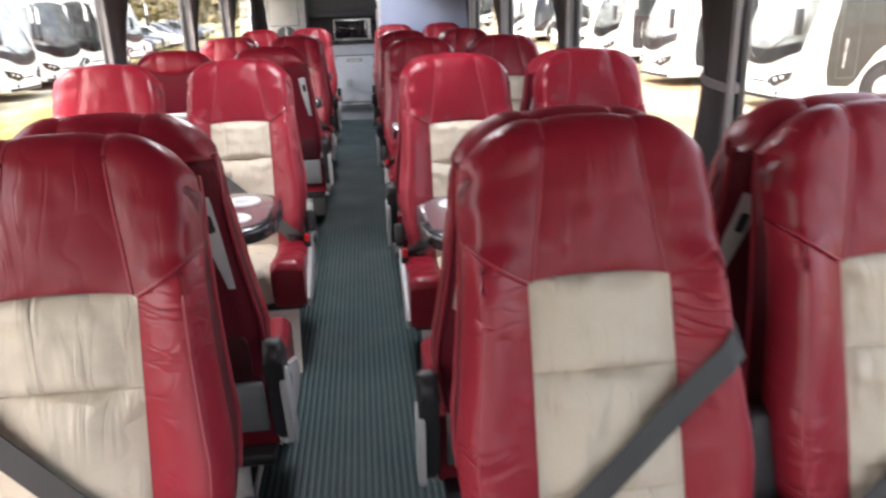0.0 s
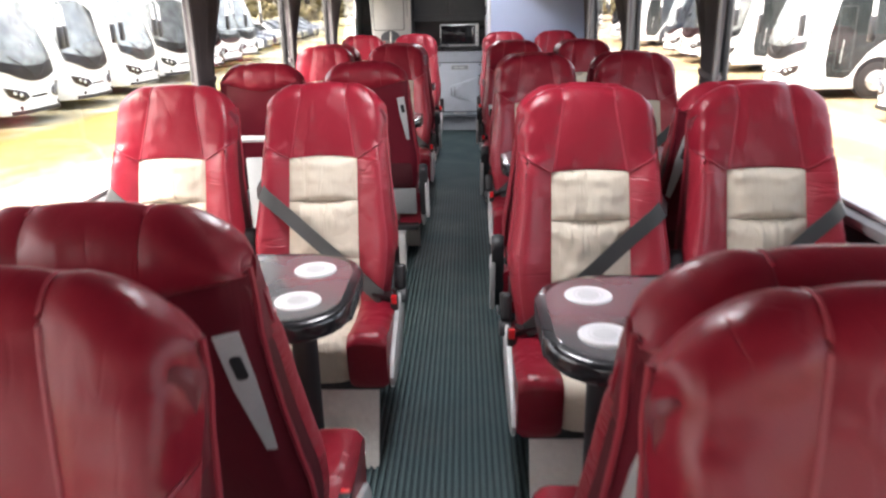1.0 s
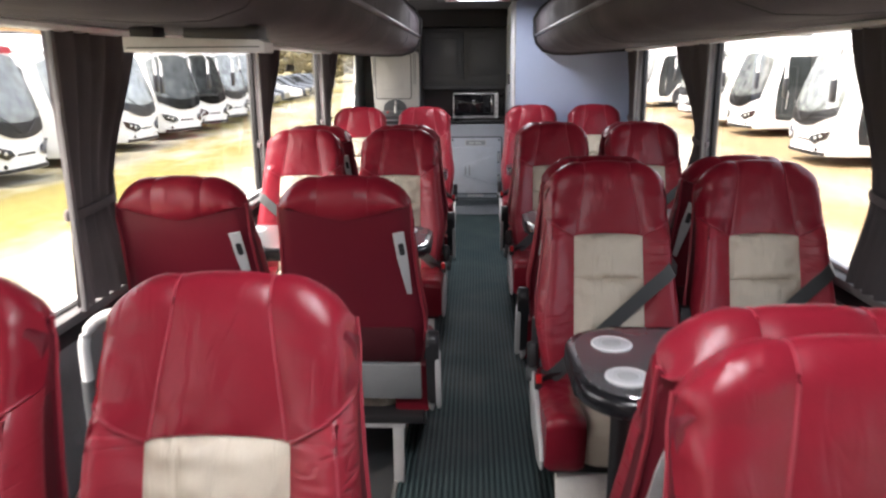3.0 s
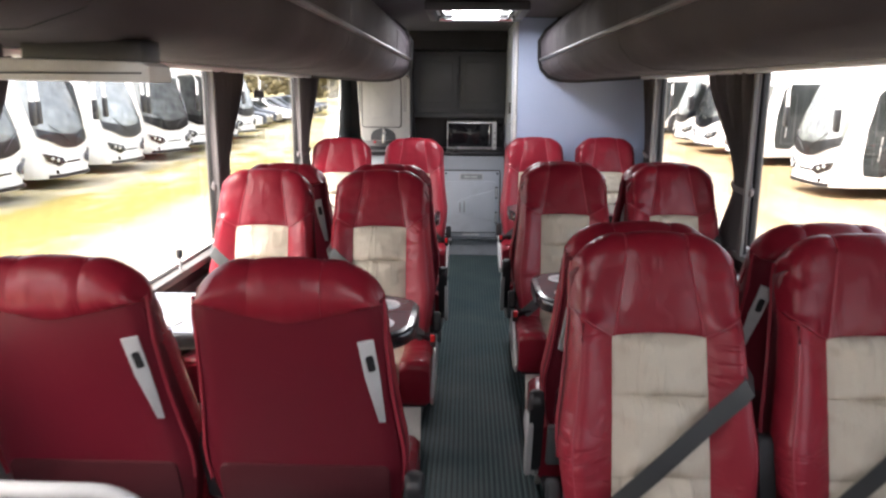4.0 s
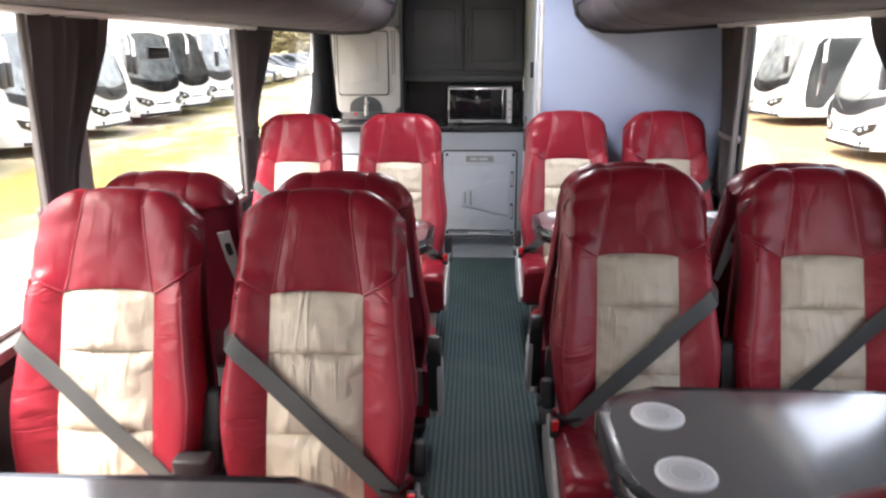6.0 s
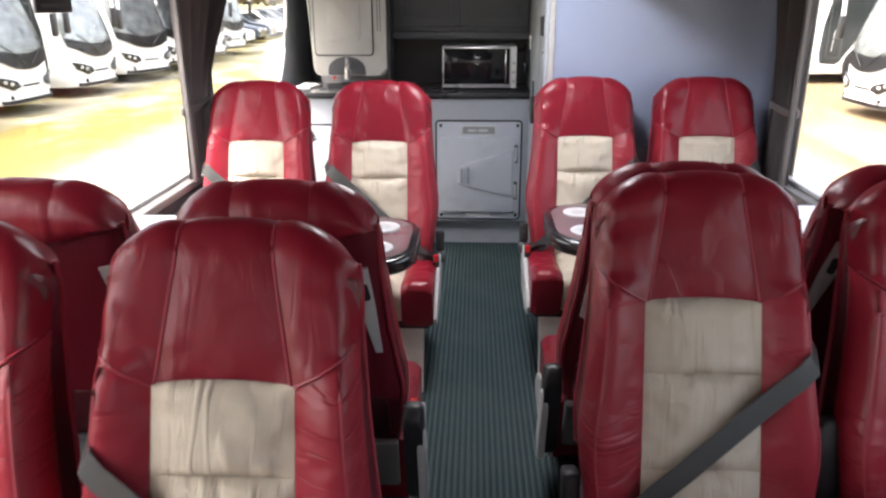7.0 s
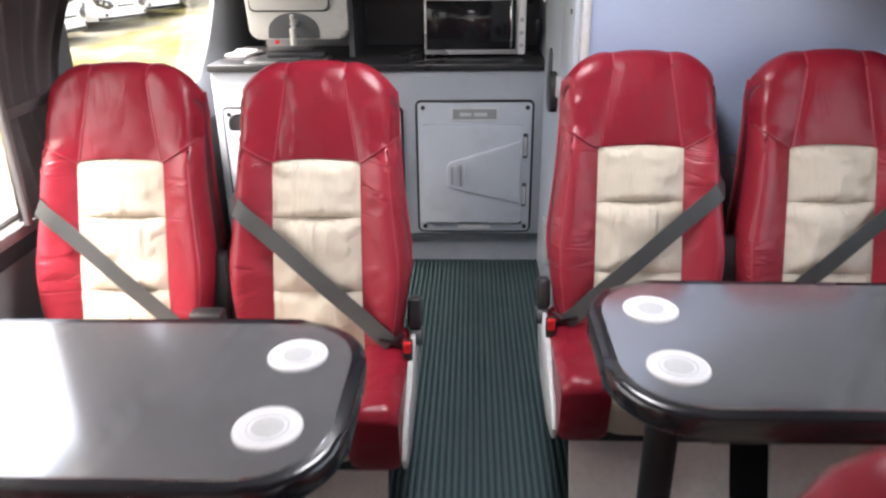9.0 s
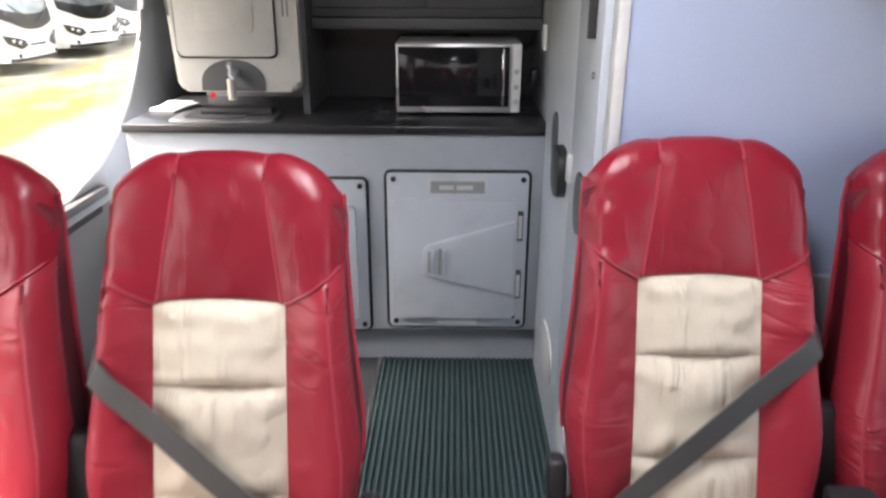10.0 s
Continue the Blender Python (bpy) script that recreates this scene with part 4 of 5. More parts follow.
bm = box(-1.012, XK - 0.001, KY, YB - 0.002, 0.158, 0.855, 0.004)
part("body", bm, KGREY, ob)


def latch_door(x0, x1, z0, z1, parent, right_hinge, emblem=True):
    d = part("door", prism(rounded(x0, x1, z0, z1, 0.014), KY - 0.014, KY - 0.001, "y", 0.004), KDOOR, parent, "pale grey moulded service door")
    inner = prism(rounded(x0 + 0.018, x1 - 0.034, z0 + 0.045, z1 - 0.085, 0.012), KY - 0.040, KY - 0.013, "y", 0.006)
    part("panel", inner, KDOOR, d)
    part("seal", tube([(x, KY - 0.003, z) for x, z in rounded(x0 - 0.003, x1 + 0.003, z0 - 0.003, z1 + 0.003, 0.016)], 0.007, 6, True), DARK, d)
    mx, mz = 0.5 * (x0 + x1), 0.5 * (z0 + z1)
    if emblem:
        lab = part("label_holder", box(mx - 0.098, mx + 0.098, KY - 0.017, KY - 0.0135, z1 - 0.073, z1 - 0.019, 0.003), GREYP, d, "pale clear label holder")
        part("label", box(mx - 0.088, mx + 0.088, KY - 0.0185, KY - 0.0165, z1 - 0.066, z1 - 0.026), MGREYP, lab)
        bm = bmesh.new()
        for xa, xb in ((-0.060, -0.012), (-0.004, 0.050)):
            box(mx + xa, mx + xb, KY - 0.0200, KY - 0.0180, z1 - 0.054, z1 - 0.040, bm=bm)
        part("lettering", bm, GREYP, lab)
        # raised wedge narrowing to a grip with two upright slots
        tip = [(mx - 0.115, mz - 0.062), (mx - 0.115, mz + 0.020), (mx - 0.100, mz + 0.040), (x1 - 0.042, mz + 0.128), (x1 - 0.042, mz - 0.142), (mx - 0.100, mz - 0.072)]
        wedge = part("moulding", prism(tip, KY - 0.055, KY - 0.038, "y", 0.009, 2), KDOOR, d)
        for k in (0, 1):
            x = mx - 0.092 + 0.036 * k
            part("slot", box(x - 0.006, x + 0.006, KY - 0.0565, KY - 0.054, mz - 0.058 - 0.006 * k, mz + 0.020 + 0.010 * k, 0.001, 1), MGREYP, wedge)
            part("grip", box(x + 0.008, x + 0.017, KY - 0.062, KY - 0.054, mz - 0.060, mz + 0.026, 0.003), KDOOR, wedge)
        for z in (mz - 0.11, mz + 0.10):
            leaf = part("hinge", box(x1 - 0.036, x1 - 0.014, KY - 0.032, KY - 0.012, z - 0.050, z + 0.050, 0.004), DGREYP, d)
            part("barrel", cylinder((x1 - 0.025, KY - 0.036, z), 0.007, 0.078, "z", 12, 0.002), GREYP, leaf)
        part("plate", box(mx - 0.07, mx + 0.07, KY - 0.018, KY - 0.0135, z0 + 0.012, z0 + 0.030, 0.003), WHITEP, d)
        part("gap", box(x0 + 0.03, x1 - 0.03, KY - 0.0165, KY - 0.0135, z0 + 0.034, z0 + 0.044), DARK, d)
    for x in (x0 + 0.022, x1 - 0.018):
        for z in (z0 + 0.02, z1 - 0.02):
            part("bolt", cylinder((x, KY - 0.015, z), 0.009, 0.008, "y", 12), DARK, d)
    return d


latch_door(-0.175, 0.289, 0.178, 0.730, ob, True)
d = latch_door(-0.972, -0.245, 0.163, 0.705, ob, False, False)
part("bin_opening", cylinder((-0.905, KY - 0.022, 0.645), 0.042, 0.012, "y", 28, 0.003), DARK, d, "round black bin opening")
part("bin_ring", tube([(-0.905 + 0.045 * math.cos(t), KY - 0.027, 0.645 + 0.045 * math.sin(t)) for t in [2 * math.pi * i / 28 for i in range(28)]], 0.005, 6, True), DGREYP, d)
part("kick_board", box(-1.0, XK - 0.002, 8.505, 8.525, 0.0, 0.157), KGREY, ob, "recessed grey kick board")
ob = thing("worktop", "black speckled galley worktop with a rounded edge", "worktop")
part("slab", box(-1.018, XK - 0.001, KY + 0.0005, YB - 0.002, 0.857, 0.884, 0.003, 2), WORKTOP, ob)
part("front_edging", box(-1.018, XK - 0.001, KY - 0.018, KY - 0.0005, 0.856, 0.885, 0.006, 3), WORKTOP, ob)
# sink and drainer
ob = thing("sink", "small steel sink set into the black worktop", "sink")
part("tray", prism(rounded(-0.88, -0.54, 8.44, 8.62, 0.03), 0.884, 0.892, "z", 0.003), STEEL, ob)
part("bowl", prism(rounded(-0.84, -0.64, 8.47, 8.60, 0.03), 0.893, 0.895, "z"), DGREYP, ob)
# wall-hung boiler with tap
ob = thing("water_boiler", "pale grey wall-hung boiler cabinet with arched tap recess", "boiler")
BX0, BX1, BZ0, BZ1, BY = -0.90, -0.462, 0.965, 1.50, 8.56
out = []
for x, z in rounded(BX0, BX1, BZ0, BZ1, 0.035):
    out.append((x + (0.030 * (1.20 - z) / 0.235 if x < -0.7 and z < 1.20 else 0), z))
part("casing", prism(out, BY, YB - 0.003, "y", 0.018, 3), BOILER, ob)
for x in (BX0 + 0.022, BX1 - 0.045, BX1 - 0.030):
    part("groove", box(x - 0.0022, x + 0.0022, BY - 0.0015, BY + 0.004, BZ0 + 0.24, BZ1 - 0.02), DGREYP, ob)
part("door", prism(rounded(BX0 + 0.045, BX1 - 0.075, BZ0 + 0.115, BZ1 - 0.03, 0.02), BY - 0.012, BY - 0.001, "y", 0.004), BOILER, ob)
part("door_inset", prism(rounded(BX0 + 0.11, BX1 - 0.14, BZ0 + 0.19, BZ1 - 0.07, 0.02), BY - 0.018, BY - 0.011, "y", 0.004), BOILER, ob)
part("door_gap", tube([(x, BY - 0.002, z) for x, z in rounded(BX0 + 0.042, BX1 - 0.072, BZ0 + 0.112, BZ1 - 0.027, 0.02)], 0.004, 5, True), DARK, ob)
arch = [(-0.79, BZ0 + 0.004), (-0.79, BZ0 + 0.03)] + [(-0.685 - 0.105 * math.cos(radians(t)), BZ0 + 0.03 + 0.075 * math.sin(radians(t))) for t in range(15, 180, 15)] + [(-0.58, BZ0 + 0.03), (-0.58, BZ0 + 0.004)]
part("recess", prism(arch, BY - 0.006, BY + 0.02, "y"), DGREYP, ob, "dark arched tap recess")
tap = part("tap", tube([(-0.675, BY, 1.03), (-0.675, BY - 0.05, 1.03), (-0.675, BY - 0.065, 1.015), (-0.675, BY - 0.065, 0.95)], 0.013, 12), SILVER, ob, "silver tap")
part("tap_lever", tube([(-0.675, BY - 0.05, 1.035), (-0.675, BY - 0.07, 1.065)], 0.008, 8), SILVER, tap)
part("indicator", cylinder((-0.755, BY - 0.01, 0.955), 0.009, 0.01, "y", 12), BUTTON, ob, "small red lamp")
part("drip_tray", box(-0.80, -0.56, BY - 0.03, BY + 0.05, 0.893, 0.915, 0.006), BLACK, ob)
ob = thing("paper_pad", "folded white paper lying on the worktop", "paper")
part("sheet", moved(box(-0.05, 0.05, -0.075, 0.075, 0, 0.010, 0.003), pose(-0.945, 8.70, 0.885, 0, 0, -14)), WHITEP, ob)
part("upper_sheet", moved(box(-0.042, 0.045, -0.06, 0.05, 0, 0.006, 0.002), pose(-0.940, 8.71, 0.896, 0, 2, 6)), WHITEP, ob)
# back of the alcove
AX0 = -0.455
structure("splashback", box(AX0, XK - 0.001, YB - 0.02, YB - 0.004, 0.886, 1.20), WORKTOP, "dark panel behind the worktop", "splashback")
structure("alcove_side", box(AX0 - 0.012, AX0 + 0.010, 8.60, YB - 0.022, 0.886, 1.80), DGREYP, "dark grey side of the galley alcove", "partition")
# upper cabinet
ob = thing("upper_cabinet", "dark grey-brown two-door cabinet above the microwave", "cabinet")
UY, UX0, UX1, UZ0, UZ1 = 8.72, AX0 + 0.012, XK - 0.004, 1.195, 1.70
part("body", box(UX0, UX1, UY, YB - 0.022, UZ0, UZ1, 0.004), CABINET, ob)
mid = 0.5 * (UX0 + UX1)
for x0, x1 in ((UX0 + 0.008, mid - 0.004), (mid + 0.004, UX1 - 0.008)):
    d = part("door", box(x0, x1, UY - 0.020, UY - 0.001, UZ0 + 0.03, UZ1 - 0.03, 0.006), CABINET, ob)
    part("panel", box(x0 + 0.05, x1 - 0.05, UY - 0.027, UY - 0.019, UZ0 + 0.085, UZ1 - 0.085, 0.006), CABINET, d)
    hx = x1 - 0.02 if x0 < mid - 0.1 else x0 + 0.02
    part("handle", tube([(hx, UY - 0.032, 1.33), (hx, UY - 0.040, 1.36), (hx, UY - 0.040, 1.46), (hx, UY - 0.032, 1.49)], 0.006, 8), DGREYP, d)
part("valance", box(UX0, UX1, UY - 0.01, UY + 0.03, UZ0 - 0.04, UZ0 - 0.002, 0.005), CABINET, ob)
structure("header_galley", box(AX0 - 0.012, XK - 0.002, 8.60, YB - 0.004, 1.71, 1.855), DARK, "black panel over the galley alcove", "trim")
structure("wall_galley", box(-0.92, XK - 0.001, YB, YB + 0.03, 0.0, 1.86), PANEL, "grey wall behind the galley units", "wall")
structure("lining_left", box(-0.92, AX0 - 0.013, 8.62, YB - 0.004, 1.505, 1.855), PANEL, "grey lining above the boiler", "wall")
# microwave
ob = thing("microwave_oven", "silver microwave oven with black glass door on the worktop", "microwave")
MX0, MX1, MZ0, MZ1, MY = -0.153, 0.265, 0.892, 1.125, 8.60
part("casing", box(MX0, MX1, MY, YB - 0.05, MZ0, MZ1, 0.008, 3), SILVER, ob)
d = part("door", box(MX0 + 0.003, MX1 - 0.034, MY - 0.016, MY - 0.001, MZ0 + 0.004, MZ1 - 0.004, 0.005), SILVER, ob)
part("glass", box(MX0 + 0.010, MX1 - 0.040, MY - 0.0195, MY - 0.0145, MZ0 + 0.024, MZ1 - 0.014, 0.002), SCREEN, d, "black glass window")
part("handle", box(MX1 - 0.066, MX1 - 0.056, MY - 0.034, MY - 0.018, MZ0 + 0.03, MZ1 - 0.02, 0.004), CHROME, d)
c = part("control_panel", box(MX1 - 0.033, MX1 - 0.001, MY - 0.018, MY - 0.001, MZ0 + 0.004, MZ1 - 0.004, 0.005), WHITEP, ob, "white control panel")
for k in range(3):
    part("button", cylinder((MX1 - 0.017, MY - 0.019, MZ0 + 0.04 + 0.05 * k), 0.009, 0.008, "y", 16, 0.002), GREYP, c)
for x in (MX0 + 0.04, MX1 - 0.04):
    part("foot", cylinder((x, MY + 0.04, 0.888), 0.012, 0.010, "z", 12), BLACK, ob)
ob = thing("wall_socket", "white socket with a dark plug beside the microwave", "socket")
part("plate", box(XK - 0.012, XK - 0.001, 8.58, 8.64, 1.10, 1.18, 0.004), WHITEP, ob)
part("plug", box(XK - 0.040, XK - 0.012, 8.66, 8.71, 0.97, 1.03, 0.008), BLACK, ob)


# ---- the yard ----
GZ = -1.15


def rise(y):
    """The yard climbs a little towards the far end."""
    return 0.016 * min(40.0, max(0.0, y - 21.0))


bm = bmesh.new()
n, size = 90, 1500.0
vs = []
for j in range(n + 1):
    for i in range(n + 1):
        u, v = 2 * i / n - 1, 2 * j / n - 1
        x, y = size * u * abs(u) ** 2.2, size * v * abs(v) ** 2.2
        vs.append(bm.verts.new((x, y, GZ - 0.02 + rise(y) + 0.02 * noise.noise((x * 0.15, y * 0.15, 0)))))
for j in range(n):
    for i in range(n):
        k = j * (n + 1) + i
        bm.faces.new((vs[k], vs[k + 1], vs[k + n + 2], vs[k + n + 1]))
structure("ground", bm, GROUND, "pale sunlit gravel with yellow dry grass", "ground")


def sheet(rows, thick):
    """A curved plate from rows of points."""
    bm = bmesh.new()
    grid = [[bm.verts.new(p) for p in row] for row in rows]
    for a, b in zip(grid, grid[1:]):
        for i in range(len(a) - 1):
            bm.faces.new((a[i], a[i + 1], b[i + 1], b[i]))
    bmesh.ops.solidify(bm, geom=bm.faces[:], thickness=thick)
    return bm


def coach(label, band=False):
    """A parked coach heading -y, its front at the origin on the ground."""
    ob = thing("parked_coach", label, "coach", group="parked coaches")
    W, L = 1.25, 11.6

    def bow(r):
        """How far the front curves back at r of the half width."""
        return 0.10 * r * r + 0.55 * max(0.0, r - 0.62) ** 2 / 0.1444

    def rake(z):
        """How far the front leans back with height."""
        return 0.05 * sstep(0.2, 0.9, z) + 0.62 * sstep(1.0, 3.5, z) ** 1.15 + 0.5 * sstep(2.95, 3.42, z) ** 2

    def face(x, z, out=0.0):
        return bow(min(1.0, abs(x) / W)) + rake(z) - out
    # body: rows from the sill over the side and roof, columns round the front
    zs = [0.26, 0.34, 0.55, 0.85, 1.1, 1.5, 2.0, 2.5, 2.85, 3.10, 3.26, 3.36, 3.42]
    side = [0.95, 0.985, 1.0, 1.0, 1.0, 1.0, 0.995, 0.985, 0.96, 0.92, 0.85, 0.74, 0.55]
    bm, rings = bmesh.new(), []
    for z, w in zip(zs, side):
        ring = []
        for i in range(17):
            r = i / 8 - 1
            x = W * w * math.copysign(abs(r) ** 0.8, r)
            ring.append((x, bow(abs(x) / (W * w)) + rake(z), z))
        back = [(W * w, 2.2, z), (W * w, L - 0.25, z), (W * w * 0.92, L - 0.03, z), (0, L, z), (-W * w * 0.92, L - 0.03, z), (-W * w, L - 0.25, z), (-W * w, 2.2, z)]
        rings.append([bm.verts.new(p) for p in ring + back])
    k = len(rings[0])
    for a, b in zip(rings, rings[1:]):
        for i in range(k):
            bm.faces.new((a[i], a[(i + 1) % k], b[(i + 1) % k], b[i]))
    bm.faces.new(rings[0][::-1])
    bm.faces.new(rings[-1])
    part("body", bm, COACHW, ob)
    # windscreen: pointed lower edge, arched top, dark band along the bottom
    rows = []
    for j in range(11):
        t, row = j / 10, []
        for i in range(19):
            s = i / 9 - 1
            z0, z1 = 1.02 + 0.30 * abs(s) ** 2.2, 2.88 - 0.20 * abs(s) ** 3
            z = z0 + (z1 - z0) * t
            x = s * (1.02 + 0.08 * math.sin(math.pi * (0.25 + 0.6 * t)))
            row.append((x, face(x, z, 0.022), z))
        rows.append(row)
    ws = part("windscreen", sheet(rows, 0.02), SCREENG, ob, "large curved windscreen with pale reflections put into its colour")
    rows = []
    for j in range(5):
        row = []
        for i in range(19):
            s = i / 9 - 1
            z = 1.00 + 0.30 * abs(s) ** 2.2 + 0.36 * j / 4 * (1 - 0.35 * s * s)
            x = s * (1.06 + 0.02 * j / 4)
            row.append((x, face(x, z, 0.034), z))
        rows.append(row)
    part("dark_band", sheet(rows, 0.012), COACHB, ws, "dark lower band of the windscreen")
    part("brow", sheet([[(x, face(x, z, 0.05), z) for x in [0.95 * (i / 7 - 1) for i in range(15)]] for z in (2.90, 2.98, 3.06)], 0.03), COACHR if band else COACHW, ob, "dark red band over the windscreen" if band else "")
    for sx in (-1, 1):
        part("wiper", tube([(sx * 0.12, face(0.12, 1.12, 0.06), 1.12), (sx * 0.35, face(0.35, 1.30, 0.07), 1.30), (sx * 0.85, face(0.85, 1.62, 0.07), 1.62)], 0.013, 5), COACHB, ws)
        leaf = [(-0.30, -0.11), (-0.10, -0.19), (0.20, -0.05), (0.30, 0.15), (0.02, 0.09), (-0.22, 0.02)]
        lie = pose(sx * 0.80, face(0.80, 0.76, 0.0) + 0.02, 0.76, 0, 0, sx * 24)
        hl = part("headlight", moved(prism([(sx * x, z) for x, z in leaf], -0.07, 0.03, "y", 0.012), lie), LAMP, ob, "dark slanted headlight")
        for k, x in enumerate((-0.07, 0.08)):
            part("reflector", moved(cylinder((sx * x, -0.074, -0.035 + 0.05 * k), 0.042, 0.02, "y", 16, 0.004), lie), SILVER, hl)
        part("fog_lamp", moved(cylinder((0, 0, 0), 0.05, 0.03, "y", 16, 0.004), pose(sx * 0.78, face(0.78, 0.42) + 0.005, 0.42, 0, 0, sx * 22)), LAMP, ob)
        arm = [(sx * 0.98, face(0.98, 2.95) + 0.05, 2.95), (sx * 1.22, 0.38, 3.04), (sx * 1.36, 0.14, 2.94), (sx * 1.40, 0.03, 2.66), (sx * 1.38, 0.03, 2.20)]
        mir = part("mirror", tube(arm, 0.05, 8), COACHW, ob, "drooping white mirror arm")
        part("mirror_head", box(sx * 1.38 - 0.09, sx * 1.38 + 0.09, -0.03, 0.09, 1.66, 2.22, 0.04), COACHB, mir, "black mirror housing")
        # black glazing behind the windscreen pillar: tall at the door, then sweeping up over the wheel
        xa, xb = sorted((sx * (W - 0.05), sx * (W + 0.006)))
        pane = [(0.86, 0.58), (0.80, 0.9), (0.84, 1.7), (1.02, 2.55), (1.20, 2.74), (2.55, 2.76), (2.55, 1.62), (2.2, 1.50), (1.85, 1.22), (1.60, 0.86), (1.45, 0.62), (1.30, 0.54)]
        dr = part("passenger_door" if sx > 0 else "driver_window", prism(pane, xa, xb, "x"), COACHG, ob, "tall dark glazing behind the windscreen pillar")
        part("door_frame", tube([(sx * (W + 0.008), yy, zz) for yy, zz in rounded(1.02, 1.44, 0.74, 2.40, 0.05)], 0.009, 6, True), DGREYP, dr)
        part("grab_bar", tube([(sx * (W + 0.008), 1.16, 0.95), (sx * (W + 0.008), 1.20, 1.55)], 0.014, 6), SILVER, dr)
        y = 2.62
        while y < L - 1.6:
            part("side_window", prism(rounded(y, y + 1.42, 1.62, 2.76, 0.05), *sorted((sx * (W - 0.03), sx * (W + 0.006))), "x"), COACHG, ob)
            y += 1.46
        part("locker_line", box(*sorted((sx * (W - 0.01), sx * (W + 0.005))), 2.9, 8.1, 1.10, 1.115), COACHB, ob)
        for y in (2.15, 8.9):
            part("wheel_arch", cylinder((sx * 1.17, y, 0.52), 0.58, 0.18, "x", 28), COACHB, ob)
            wh = part("wheel", cylinder((sx * 1.14, y, 0.48), 0.48, 0.28, "x", 28, 0.03), TYRE, ob)
            part("rim", cylinder((sx * 1.20, y, 0.48), 0.28, 0.18, "x", 24, 0.02), SILVER, wh)
    part("bumper", sheet([[(x, face(x, z, 0.012), z) for x in [1.0 * (i / 7 - 1) for i in range(15)]] for z in (0.27, 0.36)], 0.02), COACHB, ob, "black lower bumper lip")
    part("grille", sheet([[(x, face(x, z, 0.012), z) for x in [0.34 * (i / 3 - 1) for i in range(7)]] for z in (0.62, 0.67)], 0.01), COACHB, ob)
    part("plate", box(-0.26, 0.26, -0.012, 0.05, 0.44, 0.53, 0.005), WHITEP, ob)
    part("roof_pod", box(-0.8, 0.8, 4.0, 6.5, 3.38, 3.58, 0.08), COACHW, ob)
    part("roof_vent", box(-0.55, 0.55, 1.55, 2.2, 3.41, 3.50, 0.05), COACHB, ob, "dark roof vent")
    return ob


white = coach("white touring coach parked in a row, dark windscreen")
banded = coach("white coach with a dark red band over the windscreen", True)
left_row = [(-10.35, 15.0, 89), (-10.25, 18.25, 89), (-10.40, 21.55, 90), (-10.35, 24.9, 88), (-10.2, 27.9, 72), (-10.2, 30.9, 74), (-10.3, 34.1, 76), (-10.4, 37.3, 78)]
right_row = [(8.75, 15.5, -90), (8.60, 21.35, -90), (9.30, 28.4, -86), (9.20, 31.9, -86), (9.3, 35.2, -88), (8.9, 43.0, -84), (9.2, 47.5, -86)]
far_row = [(-6.0 + 4.2 * k, 66.0, 8) for k in range(5)]
done = set()
for x, y, turn in left_row + right_row + far_row:
    src = banded if y == 18.25 else white
    m = pose(x, y, GZ + rise(y), 0, 0, turn) @ Matrix.Diagonal((1, 1, 1.0 if x < 0 else 0.96, 1))
    if src.name in done:
        copy_thing(src, m)
    else:
        src.matrix_basis = m
        done.add(src.name)


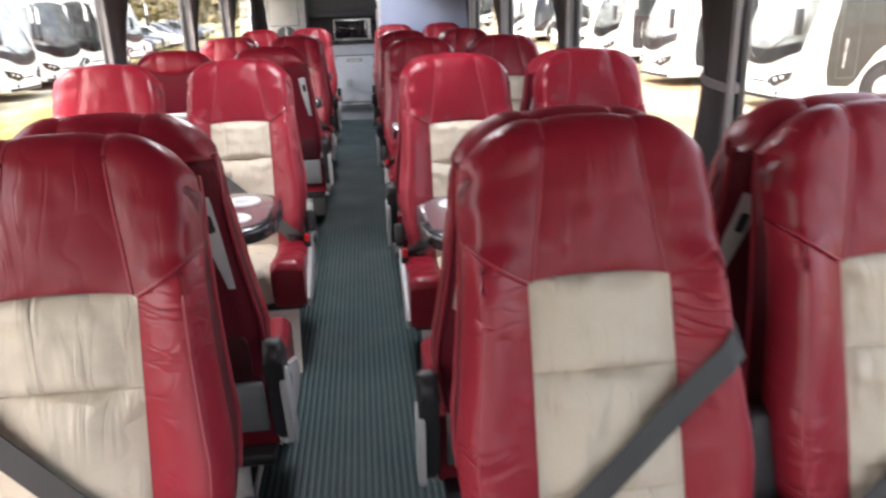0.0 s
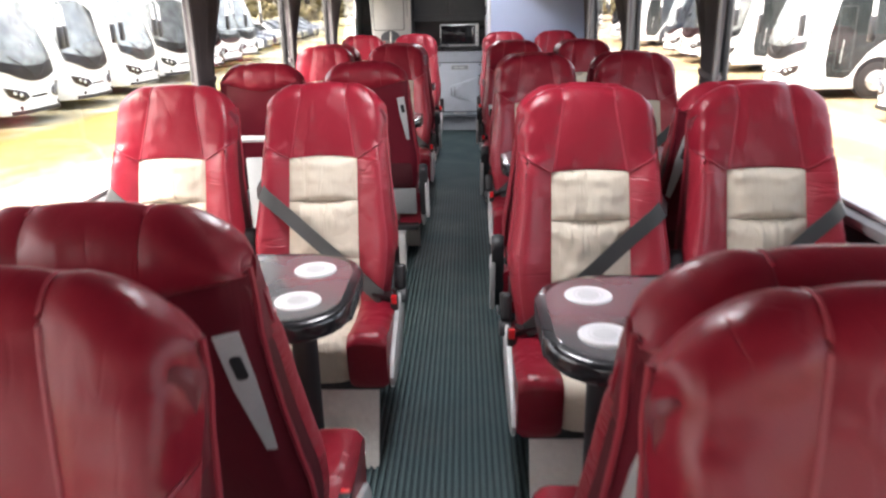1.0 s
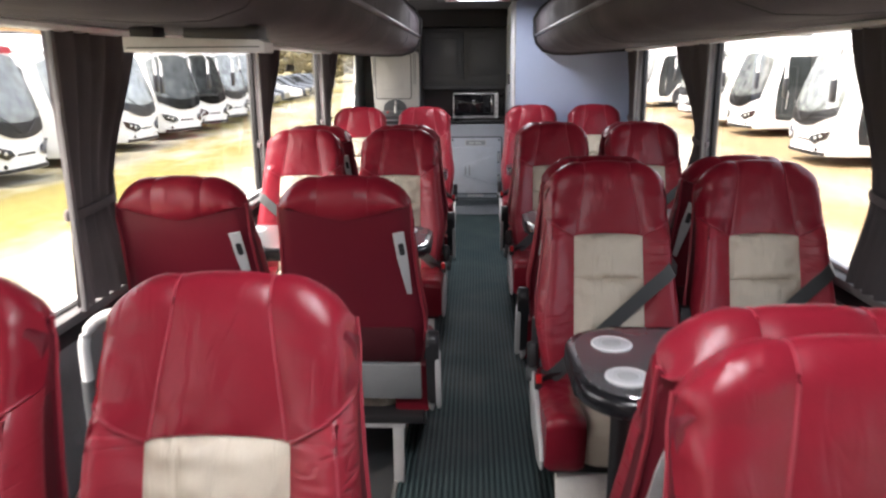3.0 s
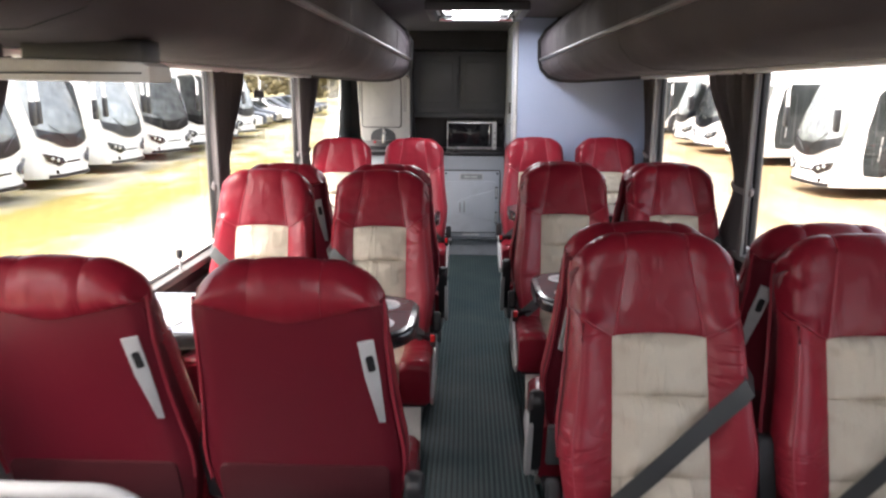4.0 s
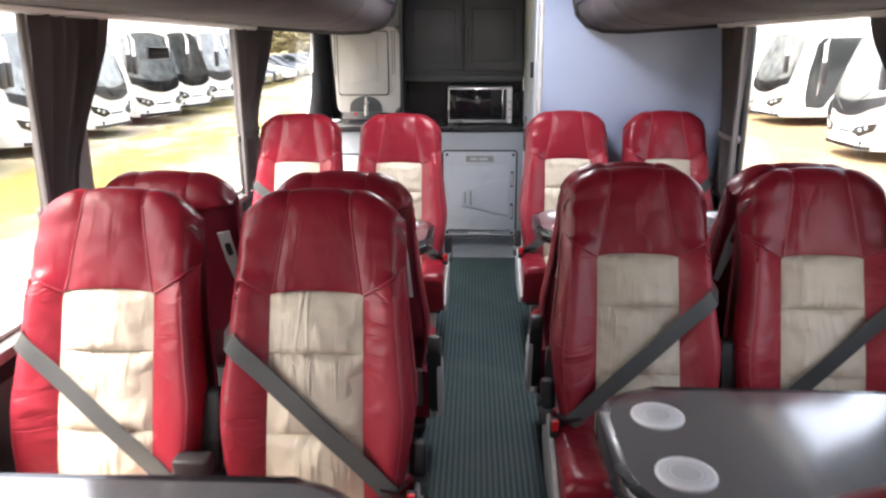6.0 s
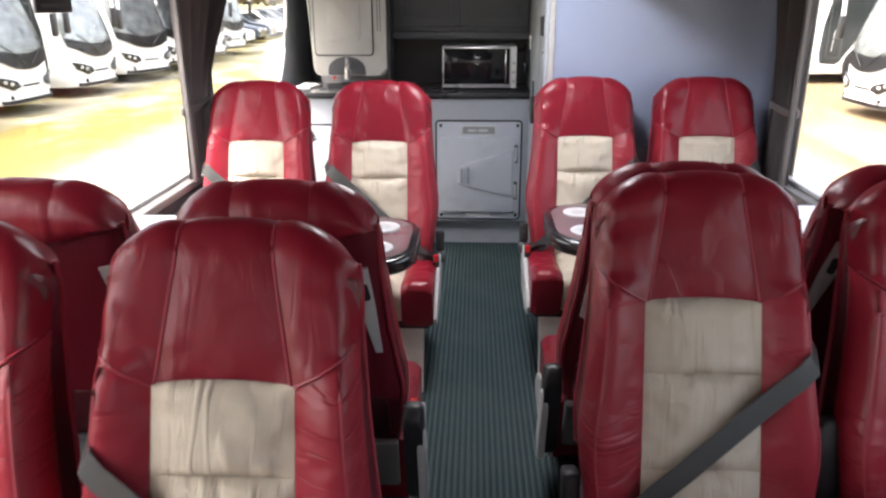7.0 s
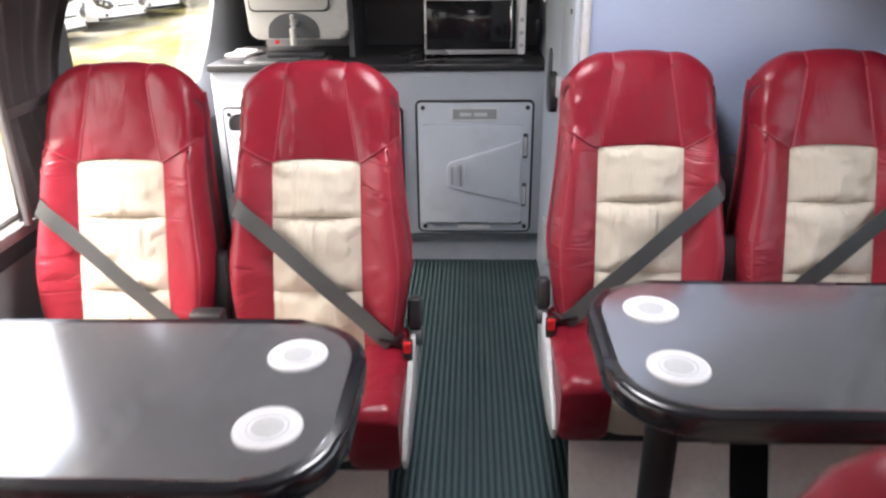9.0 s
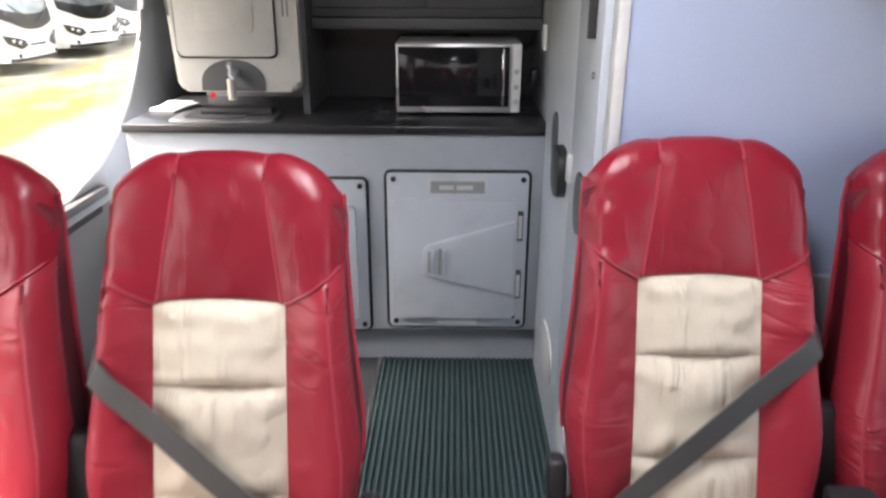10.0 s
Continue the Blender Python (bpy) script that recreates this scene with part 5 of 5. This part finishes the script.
def car(paint, label):
    """A parked car heading -y, its nose at the origin."""
    ob = thing("parked_car", label, "car", group="parked cars")
    half = [(0.0, 0.30), (0.0, 0.62), (0.12, 0.74), (1.05, 0.92), (1.75, 1.38), (2.1, 1.46), (3.2, 1.42), (4.0, 1.02), (4.3, 0.92), (4.36, 0.45), (4.3, 0.28)]
    bm, rings = bmesh.new(), []
    for w in (-0.86, -0.80, 0.80, 0.86):
        inset = 0.06 if abs(w) > 0.82 else 0.0
        rings.append([bm.verts.new((w * (1 - 0.16 * sstep(0.9, 1.4, z)), y + inset * (1 - 2 * y / 4.36), z - inset * 0.4 * (z > 0.5))) for y, z in half])
    for a, b in zip(rings, rings[1:]):
        for i in range(len(half)):
            j = (i + 1) % len(half)
            bm.faces.new((a[i], a[j], b[j], b[i]))
    bm.faces.new(rings[0][::-1])
    bm.faces.new(rings[-1])
    part("body", bm, paint, ob)
    part("windscreen", sheet([[(-0.66, 1.10, 0.955), (0.66, 1.10, 0.955)], [(-0.60, 1.72, 1.375), (0.60, 1.72, 1.375)]], 0.02), COACHG, ob)
    part("rear_window", sheet([[(-0.60, 3.28, 1.39), (0.60, 3.28, 1.39)], [(-0.64, 3.92, 1.075), (0.64, 3.92, 1.075)]], -0.02), COACHG, ob)
    for sx in (-1, 1):
        part("side_window", prism([(1.35, 0.97), (1.82, 1.36), (3.1, 1.36), (3.75, 1.02)], *sorted((sx * 0.70, sx * 0.825)), "x"), COACHG, ob)
        part("headlight", box(*sorted((sx * 0.45, sx * 0.80)), -0.015, 0.10, 0.58, 0.70, 0.03), SILVER, ob)
        for y in (0.85, 3.45):
            wh = part("wheel", cylinder((sx * 0.78, y, 0.31), 0.31, 0.20, "x", 20, 0.02), TYRE, ob)
            part("rim", cylinder((sx * 0.80, y, 0.31), 0.19, 0.18, "x", 16, 0.01), SILVER, wh)
    return ob


dark_car, pale_car = car(CARD, "dark blue-grey car parked in the yard"), car(COACHW, "white car parked in the yard")
for k in range(9):
    src, y = (pale_car if k in (0, 3) else dark_car), 42.0 + 2.6 * k
    m = pose(-11.2 - 0.1 * (k % 3), y, GZ + rise(y), 0, 0, 92)
    if src.name in done:
        copy_thing(src, m)
    else:
        src.matrix_basis = m
        done.add(src.name)

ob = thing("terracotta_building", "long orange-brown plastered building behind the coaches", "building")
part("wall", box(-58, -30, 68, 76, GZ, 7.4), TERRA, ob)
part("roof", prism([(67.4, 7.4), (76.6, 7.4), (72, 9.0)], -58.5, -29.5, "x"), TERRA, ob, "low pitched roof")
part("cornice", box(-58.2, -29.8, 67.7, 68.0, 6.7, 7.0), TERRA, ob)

# far trees behind the yard
ball = bmesh.new()
bmesh.ops.create_icosphere(ball, subdivisions=1, radius=1.0)
bv, bf = [v.co.copy() for v in ball.verts], [[v.index for v in f.verts] for f in ball.faces]
ball.free()
rnd = random.Random(5)
verts, faces = [], []
for k in range(26000):
    a = radians(rnd.uniform(-80, 80))
    d = 100 + rnd.uniform(0, 22)
    tree = 0.5 + 0.5 * noise.noise((a * 22, 0.3, 0))
    x, y, z = d * math.sin(a), d * math.cos(a), GZ + rnd.uniform(0.3, 1) * (3.2 + 5.5 * tree)
    r, base = rnd.uniform(0.16, 0.50), len(verts)
    for v in bv:
        q = 1 + 0.6 * noise.noise(v * 1.7 + Vector((k * 0.37, k * 0.11, 0)))
        verts.append((x + r * q * v.x, y + r * q * v.y, z + r * q * v.z * 0.8))
    faces += [[base + i for i in f] for f in bf]
me = bpy.data.meshes.new("far_trees")
me.from_pydata(verts, [], faces)
me.materials.append(LEAF)
tagged(new("far_trees", me), "distant olive-brown belt of trees behind the yard", "trees", kind="stuff")
